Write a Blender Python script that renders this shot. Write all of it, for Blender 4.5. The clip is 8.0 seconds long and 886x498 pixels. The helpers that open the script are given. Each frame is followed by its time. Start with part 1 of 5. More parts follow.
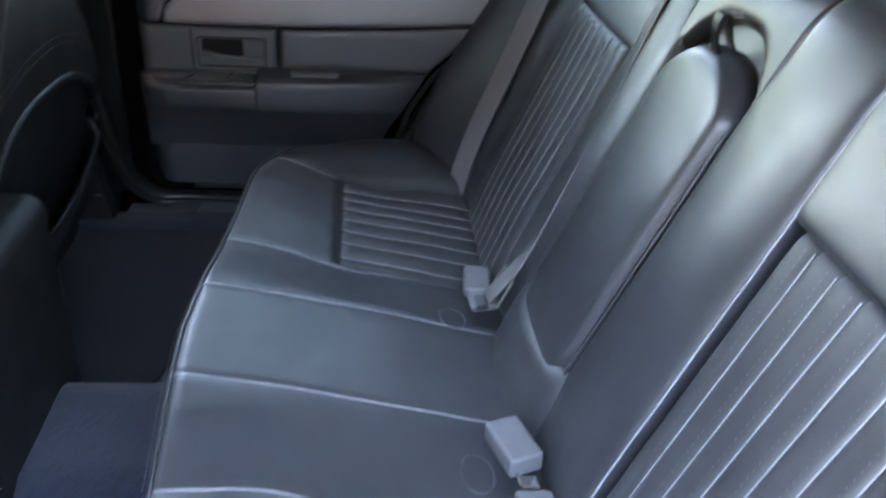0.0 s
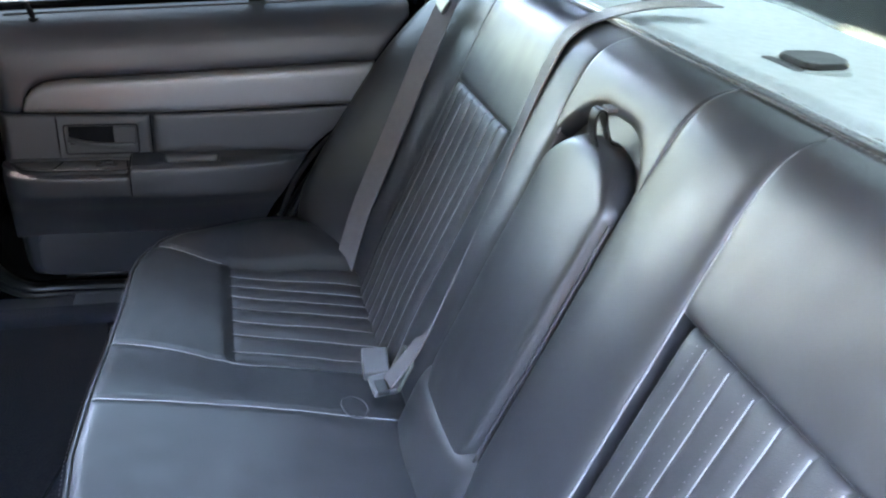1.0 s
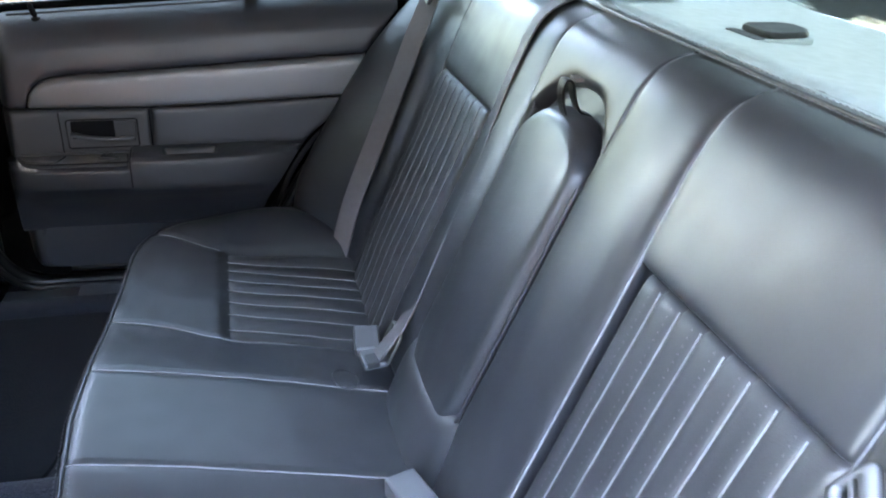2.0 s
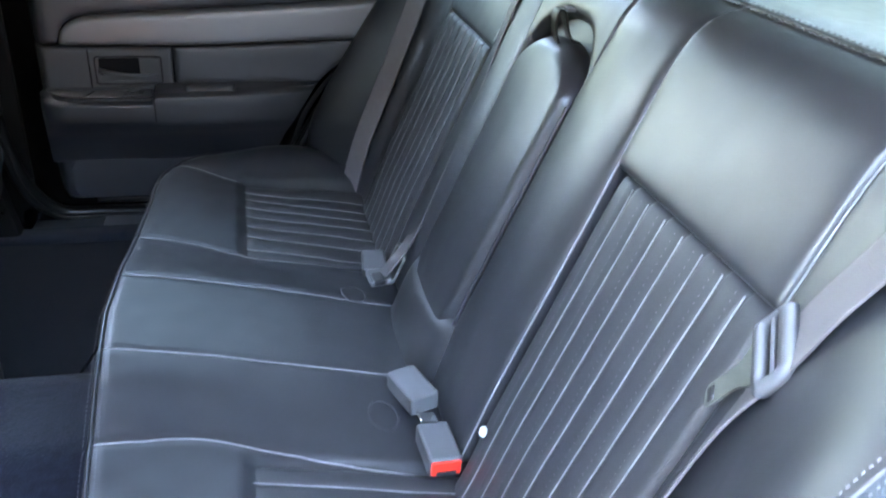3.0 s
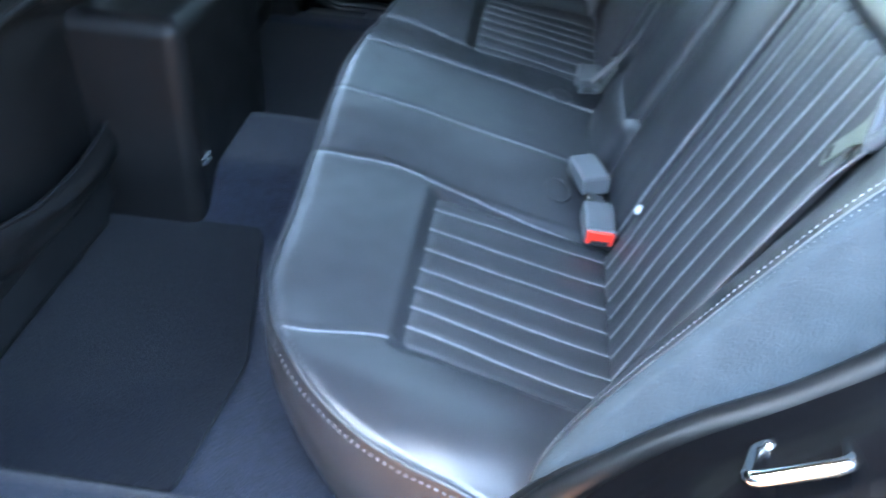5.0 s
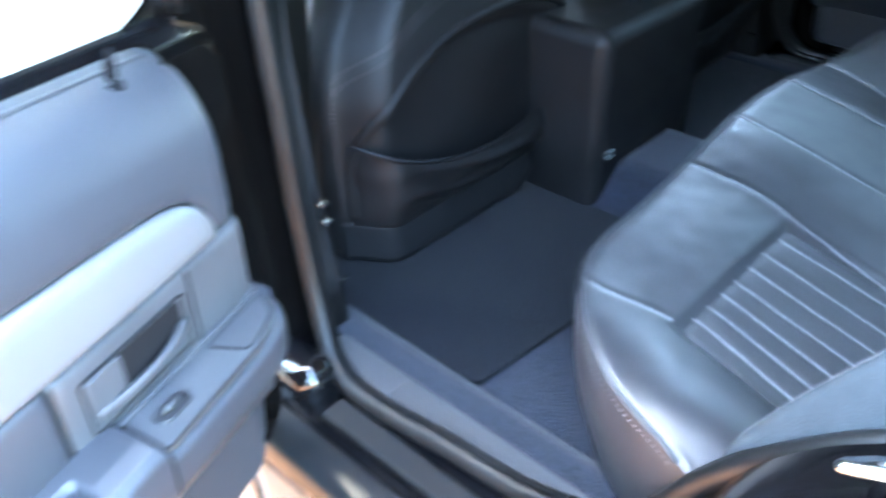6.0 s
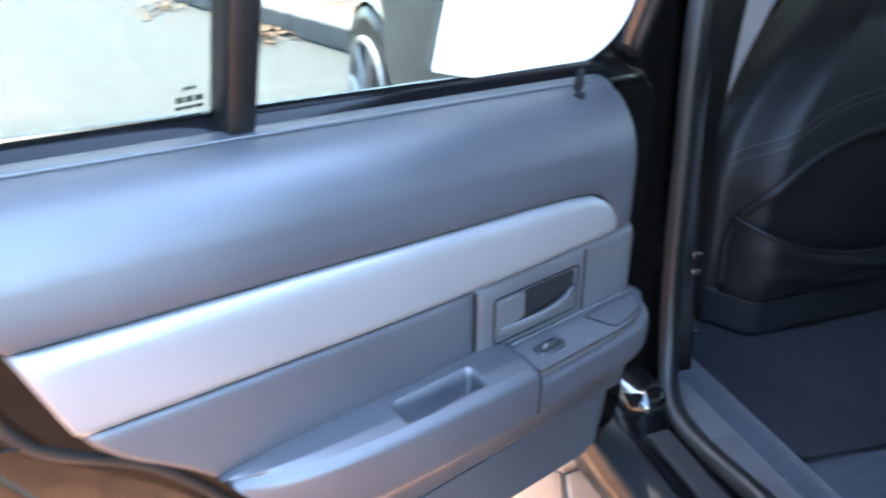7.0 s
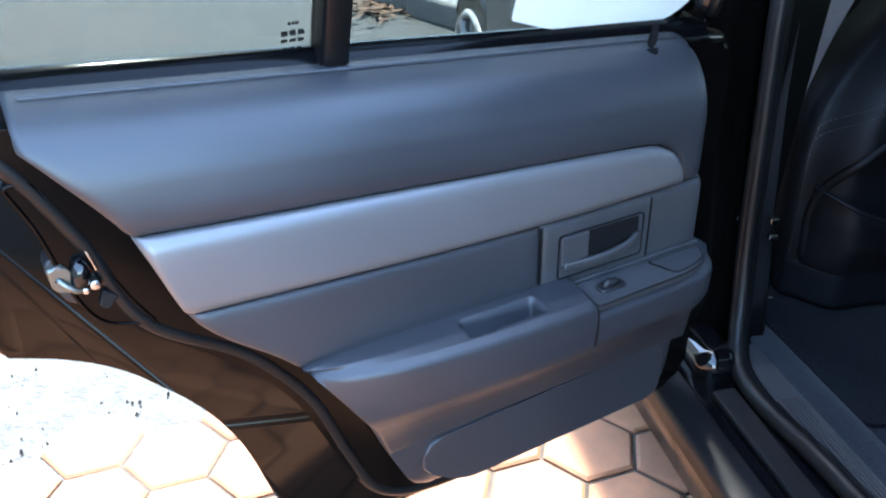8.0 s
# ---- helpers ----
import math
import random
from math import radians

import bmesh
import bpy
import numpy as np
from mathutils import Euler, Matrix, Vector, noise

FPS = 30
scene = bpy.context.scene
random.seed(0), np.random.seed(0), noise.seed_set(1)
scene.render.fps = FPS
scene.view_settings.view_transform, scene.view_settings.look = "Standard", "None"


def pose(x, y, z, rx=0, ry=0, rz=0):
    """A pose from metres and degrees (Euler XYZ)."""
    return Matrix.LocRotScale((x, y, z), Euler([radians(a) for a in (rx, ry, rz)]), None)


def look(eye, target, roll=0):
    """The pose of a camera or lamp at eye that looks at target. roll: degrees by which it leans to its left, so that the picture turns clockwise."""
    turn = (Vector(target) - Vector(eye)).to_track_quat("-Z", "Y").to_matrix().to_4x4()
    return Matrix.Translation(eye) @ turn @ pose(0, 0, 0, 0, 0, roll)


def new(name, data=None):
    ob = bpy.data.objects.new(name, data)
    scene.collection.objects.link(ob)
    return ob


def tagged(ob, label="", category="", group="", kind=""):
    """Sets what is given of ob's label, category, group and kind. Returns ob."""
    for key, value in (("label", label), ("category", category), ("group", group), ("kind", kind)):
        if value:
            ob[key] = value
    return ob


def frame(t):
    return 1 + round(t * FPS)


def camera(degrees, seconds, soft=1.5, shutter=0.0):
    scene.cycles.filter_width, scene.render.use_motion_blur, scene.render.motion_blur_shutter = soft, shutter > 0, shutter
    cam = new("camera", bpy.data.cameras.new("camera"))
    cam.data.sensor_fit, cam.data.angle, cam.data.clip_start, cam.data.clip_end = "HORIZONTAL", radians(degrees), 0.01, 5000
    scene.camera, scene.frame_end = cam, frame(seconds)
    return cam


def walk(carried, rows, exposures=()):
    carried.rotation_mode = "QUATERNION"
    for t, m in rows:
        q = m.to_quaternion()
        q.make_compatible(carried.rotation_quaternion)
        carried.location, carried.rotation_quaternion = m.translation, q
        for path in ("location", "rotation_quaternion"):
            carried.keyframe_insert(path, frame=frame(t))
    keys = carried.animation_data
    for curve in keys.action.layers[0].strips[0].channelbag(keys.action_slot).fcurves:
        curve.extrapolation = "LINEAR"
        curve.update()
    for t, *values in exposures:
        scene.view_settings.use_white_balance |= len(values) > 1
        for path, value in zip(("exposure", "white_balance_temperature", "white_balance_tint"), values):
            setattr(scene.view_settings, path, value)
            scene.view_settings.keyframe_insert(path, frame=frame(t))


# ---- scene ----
cam = camera(56.85, 8.0, soft=2.0, shutter=0.5)
PATH = [
    (0.0, (0.210, 0.079, 1.161), (0.414, 1.802, 0.167), 3.67),
    (0.5, (0.189, 0.133, 1.208), (0.597, 1.840, 0.250), 4.28),
    (1.0, (0.189, 0.114, 1.225), (0.683, 1.831, 0.328), 4.09),
    (1.2, (0.183, 0.099, 1.236), (0.693, 1.816, 0.345), 3.73),
    (2.3, (0.223, 0.002, 1.189), (0.680, 1.744, 0.318), 2.30),
    (2.5, (0.194, -0.031, 1.199), (0.682, 1.689, 0.302), 2.98),
    (3.0, (0.200, -0.087, 1.171), (0.639, 1.628, 0.240), 3.32),
    (3.5, (0.201, -0.136, 1.156), (0.588, 1.557, 0.163), 3.62),
    (4.0, (0.187, -0.198, 1.131), (0.536, 1.482, 0.102), 5.27),
    (4.2, (0.192, -0.216, 1.123), (0.507, 1.447, 0.057), 5.43),
    (5.3, (0.327, -0.307, 1.114), (-0.086, 1.216, -0.115), 2.93),
    (5.5, (0.372, -0.322, 1.120), (-0.258, 1.134, -0.099), 1.70),
    (6.0, (0.506, -0.397, 1.162), (-0.627, 0.782, 0.011), -1.28),
    (6.5, (0.583, -0.546, 1.144), (-0.895, 0.390, 0.173), -0.30),
    (7.0, (0.662, -0.554, 1.149), (-1.023, 0.017, 0.235), -0.10),
    (7.5, (0.753, -0.546, 1.146), (-1.008, -0.223, 0.254), -0.35),
    (8.0, (0.770, -0.547, 1.134), (-0.965, -0.223, 0.194), -0.72),
]
EXPOSURES = [(0, 6.75, 7750, 11), (1.0, 7.05, 7750, 11), (2.5, 6.75, 7650, 10), (4.2, 6.6, 6850, 4), (5.5, 6.5, 6650, -3), (6.0, 6.75, 6650, 0), (6.5, 6.2, 6700, 3), (7.0, 5.55, 6550, 5), (7.5, 4.9, 6300, 4), (8, 4.25, 6200, 4)]
walk(cam, [(t, look(eye, target, roll)) for t, eye, target, roll in PATH], EXPOSURES)

# ---- light: open sky, hazy sun from ahead of the car ----
SUN_EL, SUN_AZ = radians(66), radians(-80)      # azimuth measured from +y towards +x
world = bpy.data.worlds.new("sky")
scene.world = world
world.use_nodes = True
wn, wl = world.node_tree.nodes, world.node_tree.links
sky = wn.new("ShaderNodeTexSky")
sky.sky_type = "NISHITA"
sky.sun_disc = False
sky.sun_elevation, sky.sun_rotation = SUN_EL, SUN_AZ
wn["Background"].inputs["Strength"].default_value = 0.15
wl.new(sky.outputs[0], wn["Background"].inputs[0])
sun_data = bpy.data.lights.new("sun", "SUN")
sun_data.energy, sun_data.angle, sun_data.color = 2.1, radians(3), (1.0, 0.95, 0.88)
sun = new("sun", sun_data)
sun_from = Vector((math.sin(SUN_AZ) * math.cos(SUN_EL), math.cos(SUN_AZ) * math.cos(SUN_EL), math.sin(SUN_EL)))
sun.matrix_world = look(sun_from * 20, (0, 0, 0))


# ---- materials ----
def material(name, colour, rough=0.5, metal=0.0, grain=0.0, grain_size=0.002, vary=0.15, vary_size=0.08,
             spec=0.5, coat=0.0, bump_kind="NOISE", sheen=0.0, rough_vary=0.08):
    """A principled material with blotches at one scale and a bump grain at another (sizes in metres)."""
    m = bpy.data.materials.new(name)
    m.use_nodes = True
    n, l = m.node_tree.nodes, m.node_tree.links
    b = n["Principled BSDF"]
    b.inputs["Metallic"].default_value = metal
    b.inputs["Specular IOR Level"].default_value = spec
    b.inputs["Coat Weight"].default_value = coat
    b.inputs["Sheen Weight"].default_value = sheen
    co = n.new("ShaderNodeTexCoord")
    big = n.new("ShaderNodeTexNoise")
    big.inputs["Scale"].default_value = 1 / vary_size
    big.inputs["Detail"].default_value = 5
    l.new(co.outputs["Object"], big.inputs["Vector"])
    ramp = n.new("ShaderNodeMapRange")
    ramp.inputs[1].default_value, ramp.inputs[2].default_value = 0.3, 0.7
    ramp.inputs[3].default_value, ramp.inputs[4].default_value = 1 - vary, 1 + vary
    l.new(big.outputs[0], ramp.inputs[0])
    mul = n.new("ShaderNodeVectorMath")
    mul.operation = "SCALE"
    mul.inputs[0].default_value = colour
    l.new(ramp.outputs[0], mul.inputs["Scale"])
    l.new(mul.outputs[0], b.inputs["Base Color"])
    rr = n.new("ShaderNodeMapRange")
    rr.inputs[1].default_value, rr.inputs[2].default_value = 0.3, 0.7
    rr.inputs[3].default_value, rr.inputs[4].default_value = max(0.02, rough - rough_vary), min(1, rough + rough_vary)
    l.new(big.outputs[0], rr.inputs[0])
    l.new(rr.outputs[0], b.inputs["Roughness"])
    if grain:
        if bump_kind == "VORONOI":
            fine = n.new("ShaderNodeTexVoronoi")
            fine.inputs["Scale"].default_value = 1 / grain_size
        else:
            fine = n.new("ShaderNodeTexNoise")
            fine.inputs["Scale"].default_value = 1 / grain_size
            fine.inputs["Detail"].default_value = 3
        l.new(co.outputs["Object"], fine.inputs["Vector"])
        bump = n.new("ShaderNodeBump")
        bump.inputs["Strength"].default_value = grain
        bump.inputs["Distance"].default_value = grain_size
        l.new(fine.outputs[0], bump.inputs["Height"])
        l.new(bump.outputs[0], b.inputs["Normal"])
    return m


def glass(name, tint, rough=0.0):
    m = bpy.data.materials.new(name)
    m.use_nodes = True
    n, l = m.node_tree.nodes, m.node_tree.links
    n.remove(n["Principled BSDF"])
    clear, shine, mix, fres = (n.new(k) for k in ("ShaderNodeBsdfTransparent", "ShaderNodeBsdfGlossy", "ShaderNodeMixShader", "ShaderNodeFresnel"))
    clear.inputs[0].default_value = (*tint, 1)
    shine.inputs["Roughness"].default_value = rough
    fres.inputs[0].default_value = 1.3
    l.new(fres.outputs[0], mix.inputs[0])
    l.new(clear.outputs[0], mix.inputs[1])
    l.new(shine.outputs[0], mix.inputs[2])
    l.new(mix.outputs[0], n["Material Output"].inputs[0])
    return m


LEATHER = material("black_leather", (0.021, 0.0217, 0.0248), 0.38, grain=0.10, grain_size=0.0011, bump_kind="VORONOI", vary=0.12, vary_size=0.05, spec=0.65, rough_vary=0.04)
LEATHER_PERF = material("perforated_leather", (0.024, 0.0242, 0.0268), 0.45, grain=0.14, grain_size=0.0013, bump_kind="VORONOI", vary=0.12, spec=0.6, rough_vary=0.03)
EDGE_THREAD = material("dark_grey_thread", (0.075, 0.075, 0.082), 0.6, grain=0.4, grain_size=0.001, vary=0.2, vary_size=0.01)
THREAD = material("grey_thread", (0.21, 0.21, 0.22), 0.6, grain=0.4, grain_size=0.001, vary=0.2, vary_size=0.01)
VINYL = material("charcoal_vinyl", (0.024, 0.0255, 0.031), 0.40, grain=0.16, grain_size=0.0011, bump_kind="VORONOI", vary=0.08, vary_size=0.2, spec=0.6)
PLASTIC = material("charcoal_plastic", (0.035, 0.036, 0.040), 0.5, grain=0.2, grain_size=0.0009, vary=0.08)
PLASTIC_DARK = material("black_plastic", (0.014, 0.014, 0.016), 0.4, grain=0.15, grain_size=0.001, vary=0.1)
SILVER = material("silver_paint_trim", (0.155, 0.153, 0.158), 0.38, metal=0.5, vary=0.03, vary_size=0.15, rough_vary=0.02, grain=0.05, grain_size=0.0006)
CARPET = material("charcoal_carpet", (0.011, 0.013, 0.0205), 0.95, grain=1.0, grain_size=0.003, vary=0.3, vary_size=0.012, spec=0.1, sheen=0.1)
MAT_CARPET = material("dark_mat_carpet", (0.0024, 0.0031, 0.0054), 0.95, grain=1.0, grain_size=0.003, vary=0.3, vary_size=0.01, spec=0.1, sheen=0.05)
HEADLINER = material("grey_headliner_cloth", (0.26, 0.25, 0.235), 0.95, grain=0.6, grain_size=0.002, vary=0.1, vary_size=0.05, spec=0.1)
SUEDE = material("blue_grey_suede", (0.034, 0.042, 0.048), 0.95, grain=0.6, grain_size=0.002, vary=0.14, vary_size=0.03, spec=0.1)
WEBBING = material("grey_belt_webbing", (0.118, 0.108, 0.110), 0.6, grain=0.6, grain_size=0.0015, vary=0.1, vary_size=0.01)
BLACK_PAINT = material("black_car_paint", (0.006, 0.006, 0.0065), 0.14, vary=0.1, rough_vary=0.05, grain=0.02, grain_size=0.02)
# Darker black with reflections cut, standing for the shade of someone at the door.
SHADED_BLACK = material("shade_dulled_black", (0.0025, 0.0025, 0.003), 0.16, vary=0.2, rough_vary=0.04, spec=0.12)
GLOSS_PAINT = material("glossy_black_paint", (0.003, 0.003, 0.0035), 0.06, vary=0.2, rough_vary=0.03, spec=0.6)
DOOR_PAINT = material("black_door_paint", (0.002, 0.0018, 0.0017), 0.13, vary=0.15, vary_size=0.1, rough_vary=0.03, spec=0.13)
ALLOY = material("pale_alloy", (0.30, 0.30, 0.295), 0.35, metal=0.1, vary=0.1)
# Base raised above plain black: daylight on the front side put into the colour.
BODY_PAINT = material("brightened_black_paint", (0.05, 0.0505, 0.052), 0.18, vary=0.2, vary_size=0.15, spec=0.5, rough_vary=0.1)
# Darker, duller copy of the black leather: cabin shade put into its colour.
SHADED_TRIM = material("shade_darkened_trim", (0.0055, 0.0055, 0.006), 0.5, grain=0.25, grain_size=0.0015, bump_kind="VORONOI", vary=0.15, spec=0.22)
SATIN_BLACK = material("satin_black_plastic", (0.0065, 0.0068, 0.0078), 0.58, spec=0.2, vary=0.15, grain=0.15, grain_size=0.001)
RUBBER = material("black_rubber", (0.0045, 0.0047, 0.0052), 0.40, spec=0.28, grain=0.1, grain_size=0.002, vary=0.15)
CHROME = material("bright_metal", (0.62, 0.62, 0.62), 0.18, metal=1.0, vary=0.1)
STEEL = material("worn_steel", (0.19, 0.20, 0.18), 0.36, metal=0.85, vary=0.15, vary_size=0.02)
RED = material("red_plastic", (0.75, 0.035, 0.02), 0.35, vary=0.05)
PAPER = material("white_paper", (0.85, 0.85, 0.84), 0.8, vary=0.02)
WHITE_DOT = material("white_plastic", (0.75, 0.75, 0.72), 0.5, vary=0.05)
CONCRETE = material("pale_concrete", (0.17, 0.166, 0.153), 0.9, grain=0.6, grain_size=0.006, vary=0.2, vary_size=0.2)
MULCH = material("brown_mulch", (0.10, 0.055, 0.035), 0.95, grain=1.0, grain_size=0.03, vary=0.5, vary_size=0.03)
# Tints overdone and warmed: cabin shade and warm light put into the glass.
DIMMING_GLASS = glass("windscreen_glass", (0.17, 0.165, 0.14))
REAR_GLASS = glass("rear_glass", (0.28, 0.285, 0.25))
SHELF = material("shelf_felt", (0.44, 0.49, 0.49), 0.9, grain=0.25, grain_size=0.002, vary=0.08, vary_size=0.02, spec=0.15)
WEBBING_HARD = material("grey_hard_plastic", (0.085, 0.086, 0.092), 0.42, grain=0.1, grain_size=0.001, vary=0.06)
ASPHALT = material("asphalt", (0.046, 0.047, 0.0445), 0.9, grain=1.0, grain_size=0.012, vary=0.45, vary_size=0.07)
JOINT = material("sandy_joint", (0.045, 0.034, 0.026), 0.95, grain=1.0, grain_size=0.004, vary=0.4, vary_size=0.05)
LITTER = material("leaf_litter", (0.34, 0.28, 0.22), 0.95, grain=1.0, grain_size=0.05, vary=0.6, vary_size=0.06)
LEAF = material("dry_leaf", (0.09, 0.045, 0.021), 0.8, vary=0.4, vary_size=0.05)
PAVER = material("terracotta_paver", (0.19, 0.083, 0.039), 0.75, grain=0.5, grain_size=0.004, vary=0.18, vary_size=0.05)
_n, _l = PAVER.node_tree.nodes, PAVER.node_tree.links
_b = _n["Principled BSDF"]
_i, _h = _n.new("ShaderNodeObjectInfo"), _n.new("ShaderNodeHueSaturation")
_m = _n.new("ShaderNodeMapRange")
_m.inputs[3].default_value, _m.inputs[4].default_value = 0.8, 1.2
_l.new(_i.outputs["Random"], _m.inputs[0])
_l.new(_m.outputs[0], _h.inputs["Value"])
_l.new(_b.inputs["Base Color"].links[0].from_socket, _h.inputs["Color"])
_l.new(_h.outputs[0], _b.inputs["Base Color"])
TINT_GLASS = glass("tinted_glass", (0.30, 0.32, 0.312))
# Paler copy of the tinted glass for the open door, so outside reads brighter.
DOOR_GLASS = glass("lightened_door_glass", (0.475, 0.505, 0.49))
GREEN = bpy.data.materials.new("green_display")
GREEN.use_nodes = True
GREEN.node_tree.nodes["Principled BSDF"].inputs["Emission Color"].default_value = (0.05, 1.0, 0.15, 1)
GREEN.node_tree.nodes["Principled BSDF"].inputs["Emission Strength"].default_value = 0.03
_n, _l = PAPER.node_tree.nodes, PAPER.node_tree.links
_t, _x = _n.new("ShaderNodeBsdfTranslucent"), _n.new("ShaderNodeMixShader")
_t.inputs[0].default_value = (0.85, 0.85, 0.82, 1)
_x.inputs[0].default_value = 0.5
_l.new(_n["Principled BSDF"].outputs[0], _x.inputs[1])
_l.new(_t.outputs[0], _x.inputs[2])
_l.new(_x.outputs[0], _n["Material Output"].inputs[0])

# Darker than front glass is: the front cabin's dimness put into the tint.
FRONT_GLASS = glass("front_door_glass", (0.12, 0.12, 0.115))
# Even grey of the added wall that holds back low sky light.
WALL = material("grey_light_blocker", (0.16, 0.158, 0.16), 0.9, grain=0.6, grain_size=0.02, vary=0.25, vary_size=0.6)
# Black of joints and lock knob; the handle recess uses it as painted shade.
GAP = material("joint_and_shade_black", (0.004, 0.004, 0.005), 0.85, grain=0.2, grain_size=0.002, vary=0.2, spec=0.15)


# ---- mesh helpers ----
def part(name, bm, mat, parent=None, label="", smooth=True):
    """Links a bmesh as one mesh object under a thing or a part."""
    me = bpy.data.meshes.new(name)
    bmesh.ops.recalc_face_normals(bm, faces=bm.faces)
    bm.to_mesh(me)
    bm.free()
    me.materials.append(mat)
    if smooth:
        me.shade_smooth()
    ob = new(name, me)
    if smooth and len(me.polygons) < 500:
        even = ob.modifiers.new("flat_faces", "WEIGHTED_NORMAL")
        even.weight, even.keep_sharp = 60, True
    if parent is not None:
        ob.parent = parent
    if label:
        ob["label"] = label
    return ob


def thing(name, label, category, group="", kind="", m=None):
    ob = new(name)
    ob.empty_display_size = 0.05
    if m is not None:
        ob.matrix_world = m
    return tagged(ob, label, category, group, kind)


def edge_split(ob, angle=35):
    mod = ob.modifiers.new("edges", "EDGE_SPLIT")
    mod.split_angle = radians(angle)
    return ob


def box(x0, x1, y0, y1, z0, z1, bevel=0.0, seg=3, bm=None):
    """A box with rounded edges."""
    bm = bm or bmesh.new()
    got = bmesh.ops.create_cube(bm, size=1)["verts"]
    for v in got:
        v.co = Vector(((x0 + x1) / 2 + v.co.x * (x1 - x0), (y0 + y1) / 2 + v.co.y * (y1 - y0), (z0 + z1) / 2 + v.co.z * (z1 - z0)))
    if bevel:
        es = list({e for v in got for e in v.link_edges})
        bmesh.ops.bevel(bm, geom=es, offset=bevel, segments=seg, affect="EDGES", profile=0.5)
    return bm


def slab(outline, a0, a1, axis="y", bevel=0.0, seg=3, bm=None):
    """A flat outline (list of pairs) drawn out from a0 to a1 along an axis; the pairs are the other two axes."""
    bm = bm or bmesh.new()

    def at(p, a):
        return {"x": (a, p[0], p[1]), "y": (p[0], a, p[1]), "z": (p[0], p[1], a)}[axis]
    lo, hi = [bm.verts.new(at(p, a0)) for p in outline], [bm.verts.new(at(p, a1)) for p in outline]
    n = len(outline)
    f0, f1 = bm.faces.new(lo), bm.faces.new(hi[::-1])
    for i in range(n):
        bm.faces.new((lo[i], hi[i], hi[(i + 1) % n], lo[(i + 1) % n]))
    if bevel:
        bmesh.ops.bevel(bm, geom=list(f0.edges) + list(f1.edges), offset=bevel, segments=seg, affect="EDGES", profile=0.5)
    return bm


def rounded(points, radius, steps=5):
    """An outline with its corners rounded; radius is one number or one for each corner."""
    out, n = [], len(points)
    for i in range(n):
        p0, p, p1 = (Vector(points[(i + k) % n]) for k in (-1, 0, 1))
        r = radius[i] if isinstance(radius, (list, tuple)) else radius
        a, b = (p0 - p), (p1 - p)
        r = min(r, a.length * 0.48, b.length * 0.48)
        if r < 1e-5:
            out.append(tuple(p))
            continue
        a, b = p + a.normalized() * r, p + b.normalized() * r
        for k in range(steps + 1):
            t = k / steps
            out.append(tuple((1 - t) ** 2 * a + 2 * t * (1 - t) * p + t * t * b))
    return out


def sheet(fn, nu, nv, thick=None, bm=None):
    """A surface of fn(u, v), u and v from 0 to 1; thick: a vector by which a back face is set off, which closes it."""
    bm = bm or bmesh.new()
    top = [[bm.verts.new(fn(i / nu, j / nv)) for j in range(nv + 1)] for i in range(nu + 1)]
    for i in range(nu):
        for j in range(nv):
            bm.faces.new((top[i][j], top[i + 1][j], top[i + 1][j + 1], top[i][j + 1]))
    if thick is not None:
        back = [[bm.verts.new(v.co + Vector(thick)) for v in row] for row in top]
        for i in range(nu):
            for j in range(nv):
                bm.faces.new((back[i][j], back[i][j + 1], back[i + 1][j + 1], back[i + 1][j]))
        ends = [(i, 0) for i in range(nu)] + [(nu, j) for j in range(nv)] + [(i, nv) for i in range(nu, 0, -1)] + [(0, j) for j in range(nv, 0, -1)]
        for (a, b), (c, d) in zip(ends, ends[1:] + ends[:1]):
            bm.faces.new((top[a][b], back[a][b], back[c][d], top[c][d]))
    return bm


def tube(points, radius, sides=8, bm=None, closed=False):
    """A round bar along points; radius: a number or one per point."""
    bm = bm or bmesh.new()
    pts = [Vector(p) for p in points]
    n, rings, side = len(pts), [], None
    for i, p in enumerate(pts):
        if closed:
            d = (pts[(i + 1) % n] - pts[i - 1]).normalized()
        else:
            d = (pts[min(i + 1, n - 1)] - pts[max(i - 1, 0)]).normalized()
        if side is None:
            side = d.orthogonal().normalized()
        side = (side - d * side.dot(d)).normalized()
        up = d.cross(side)
        r = radius[i] if isinstance(radius, (list, tuple)) else radius
        rings.append([bm.verts.new(p + (side * math.cos(a) + up * math.sin(a)) * r) for a in (2 * math.pi * k / sides for k in range(sides))])
    for i in range(n if closed else n - 1):
        a, b = rings[i], rings[(i + 1) % n]
        for k in range(sides):
            bm.faces.new((a[k], a[(k + 1) % sides], b[(k + 1) % sides], b[k]))
    if not closed:
        bm.faces.new(rings[0][::-1])
        bm.faces.new(rings[-1])
    return bm


def ribbon(points, sides, width, thick, bm=None):
    """A flat band along points; sides: the way of its width at each point (one vector or a list)."""
    bm = bm or bmesh.new()
    pts = [Vector(p) for p in points]
    n, rings = len(pts), []
    for i, p in enumerate(pts):
        d = (pts[min(i + 1, n - 1)] - pts[max(i - 1, 0)]).normalized()
        s = Vector(sides[i] if isinstance(sides, list) else sides)
        s = (s - d * s.dot(d)).normalized() * width / 2
        k = d.cross(s).normalized() * thick / 2
        rings.append([bm.verts.new(p + o) for o in (s * 0.96 + k, s, s * 0.96 - k, -s * 0.96 - k, -s, -s * 0.96 + k)])
    for a, b in zip(rings, rings[1:]):
        for j in range(6):
            bm.faces.new((a[j], a[(j + 1) % 6], b[(j + 1) % 6], b[j]))
    bm.faces.new(rings[0][::-1])
    bm.faces.new(rings[-1])
    return bm


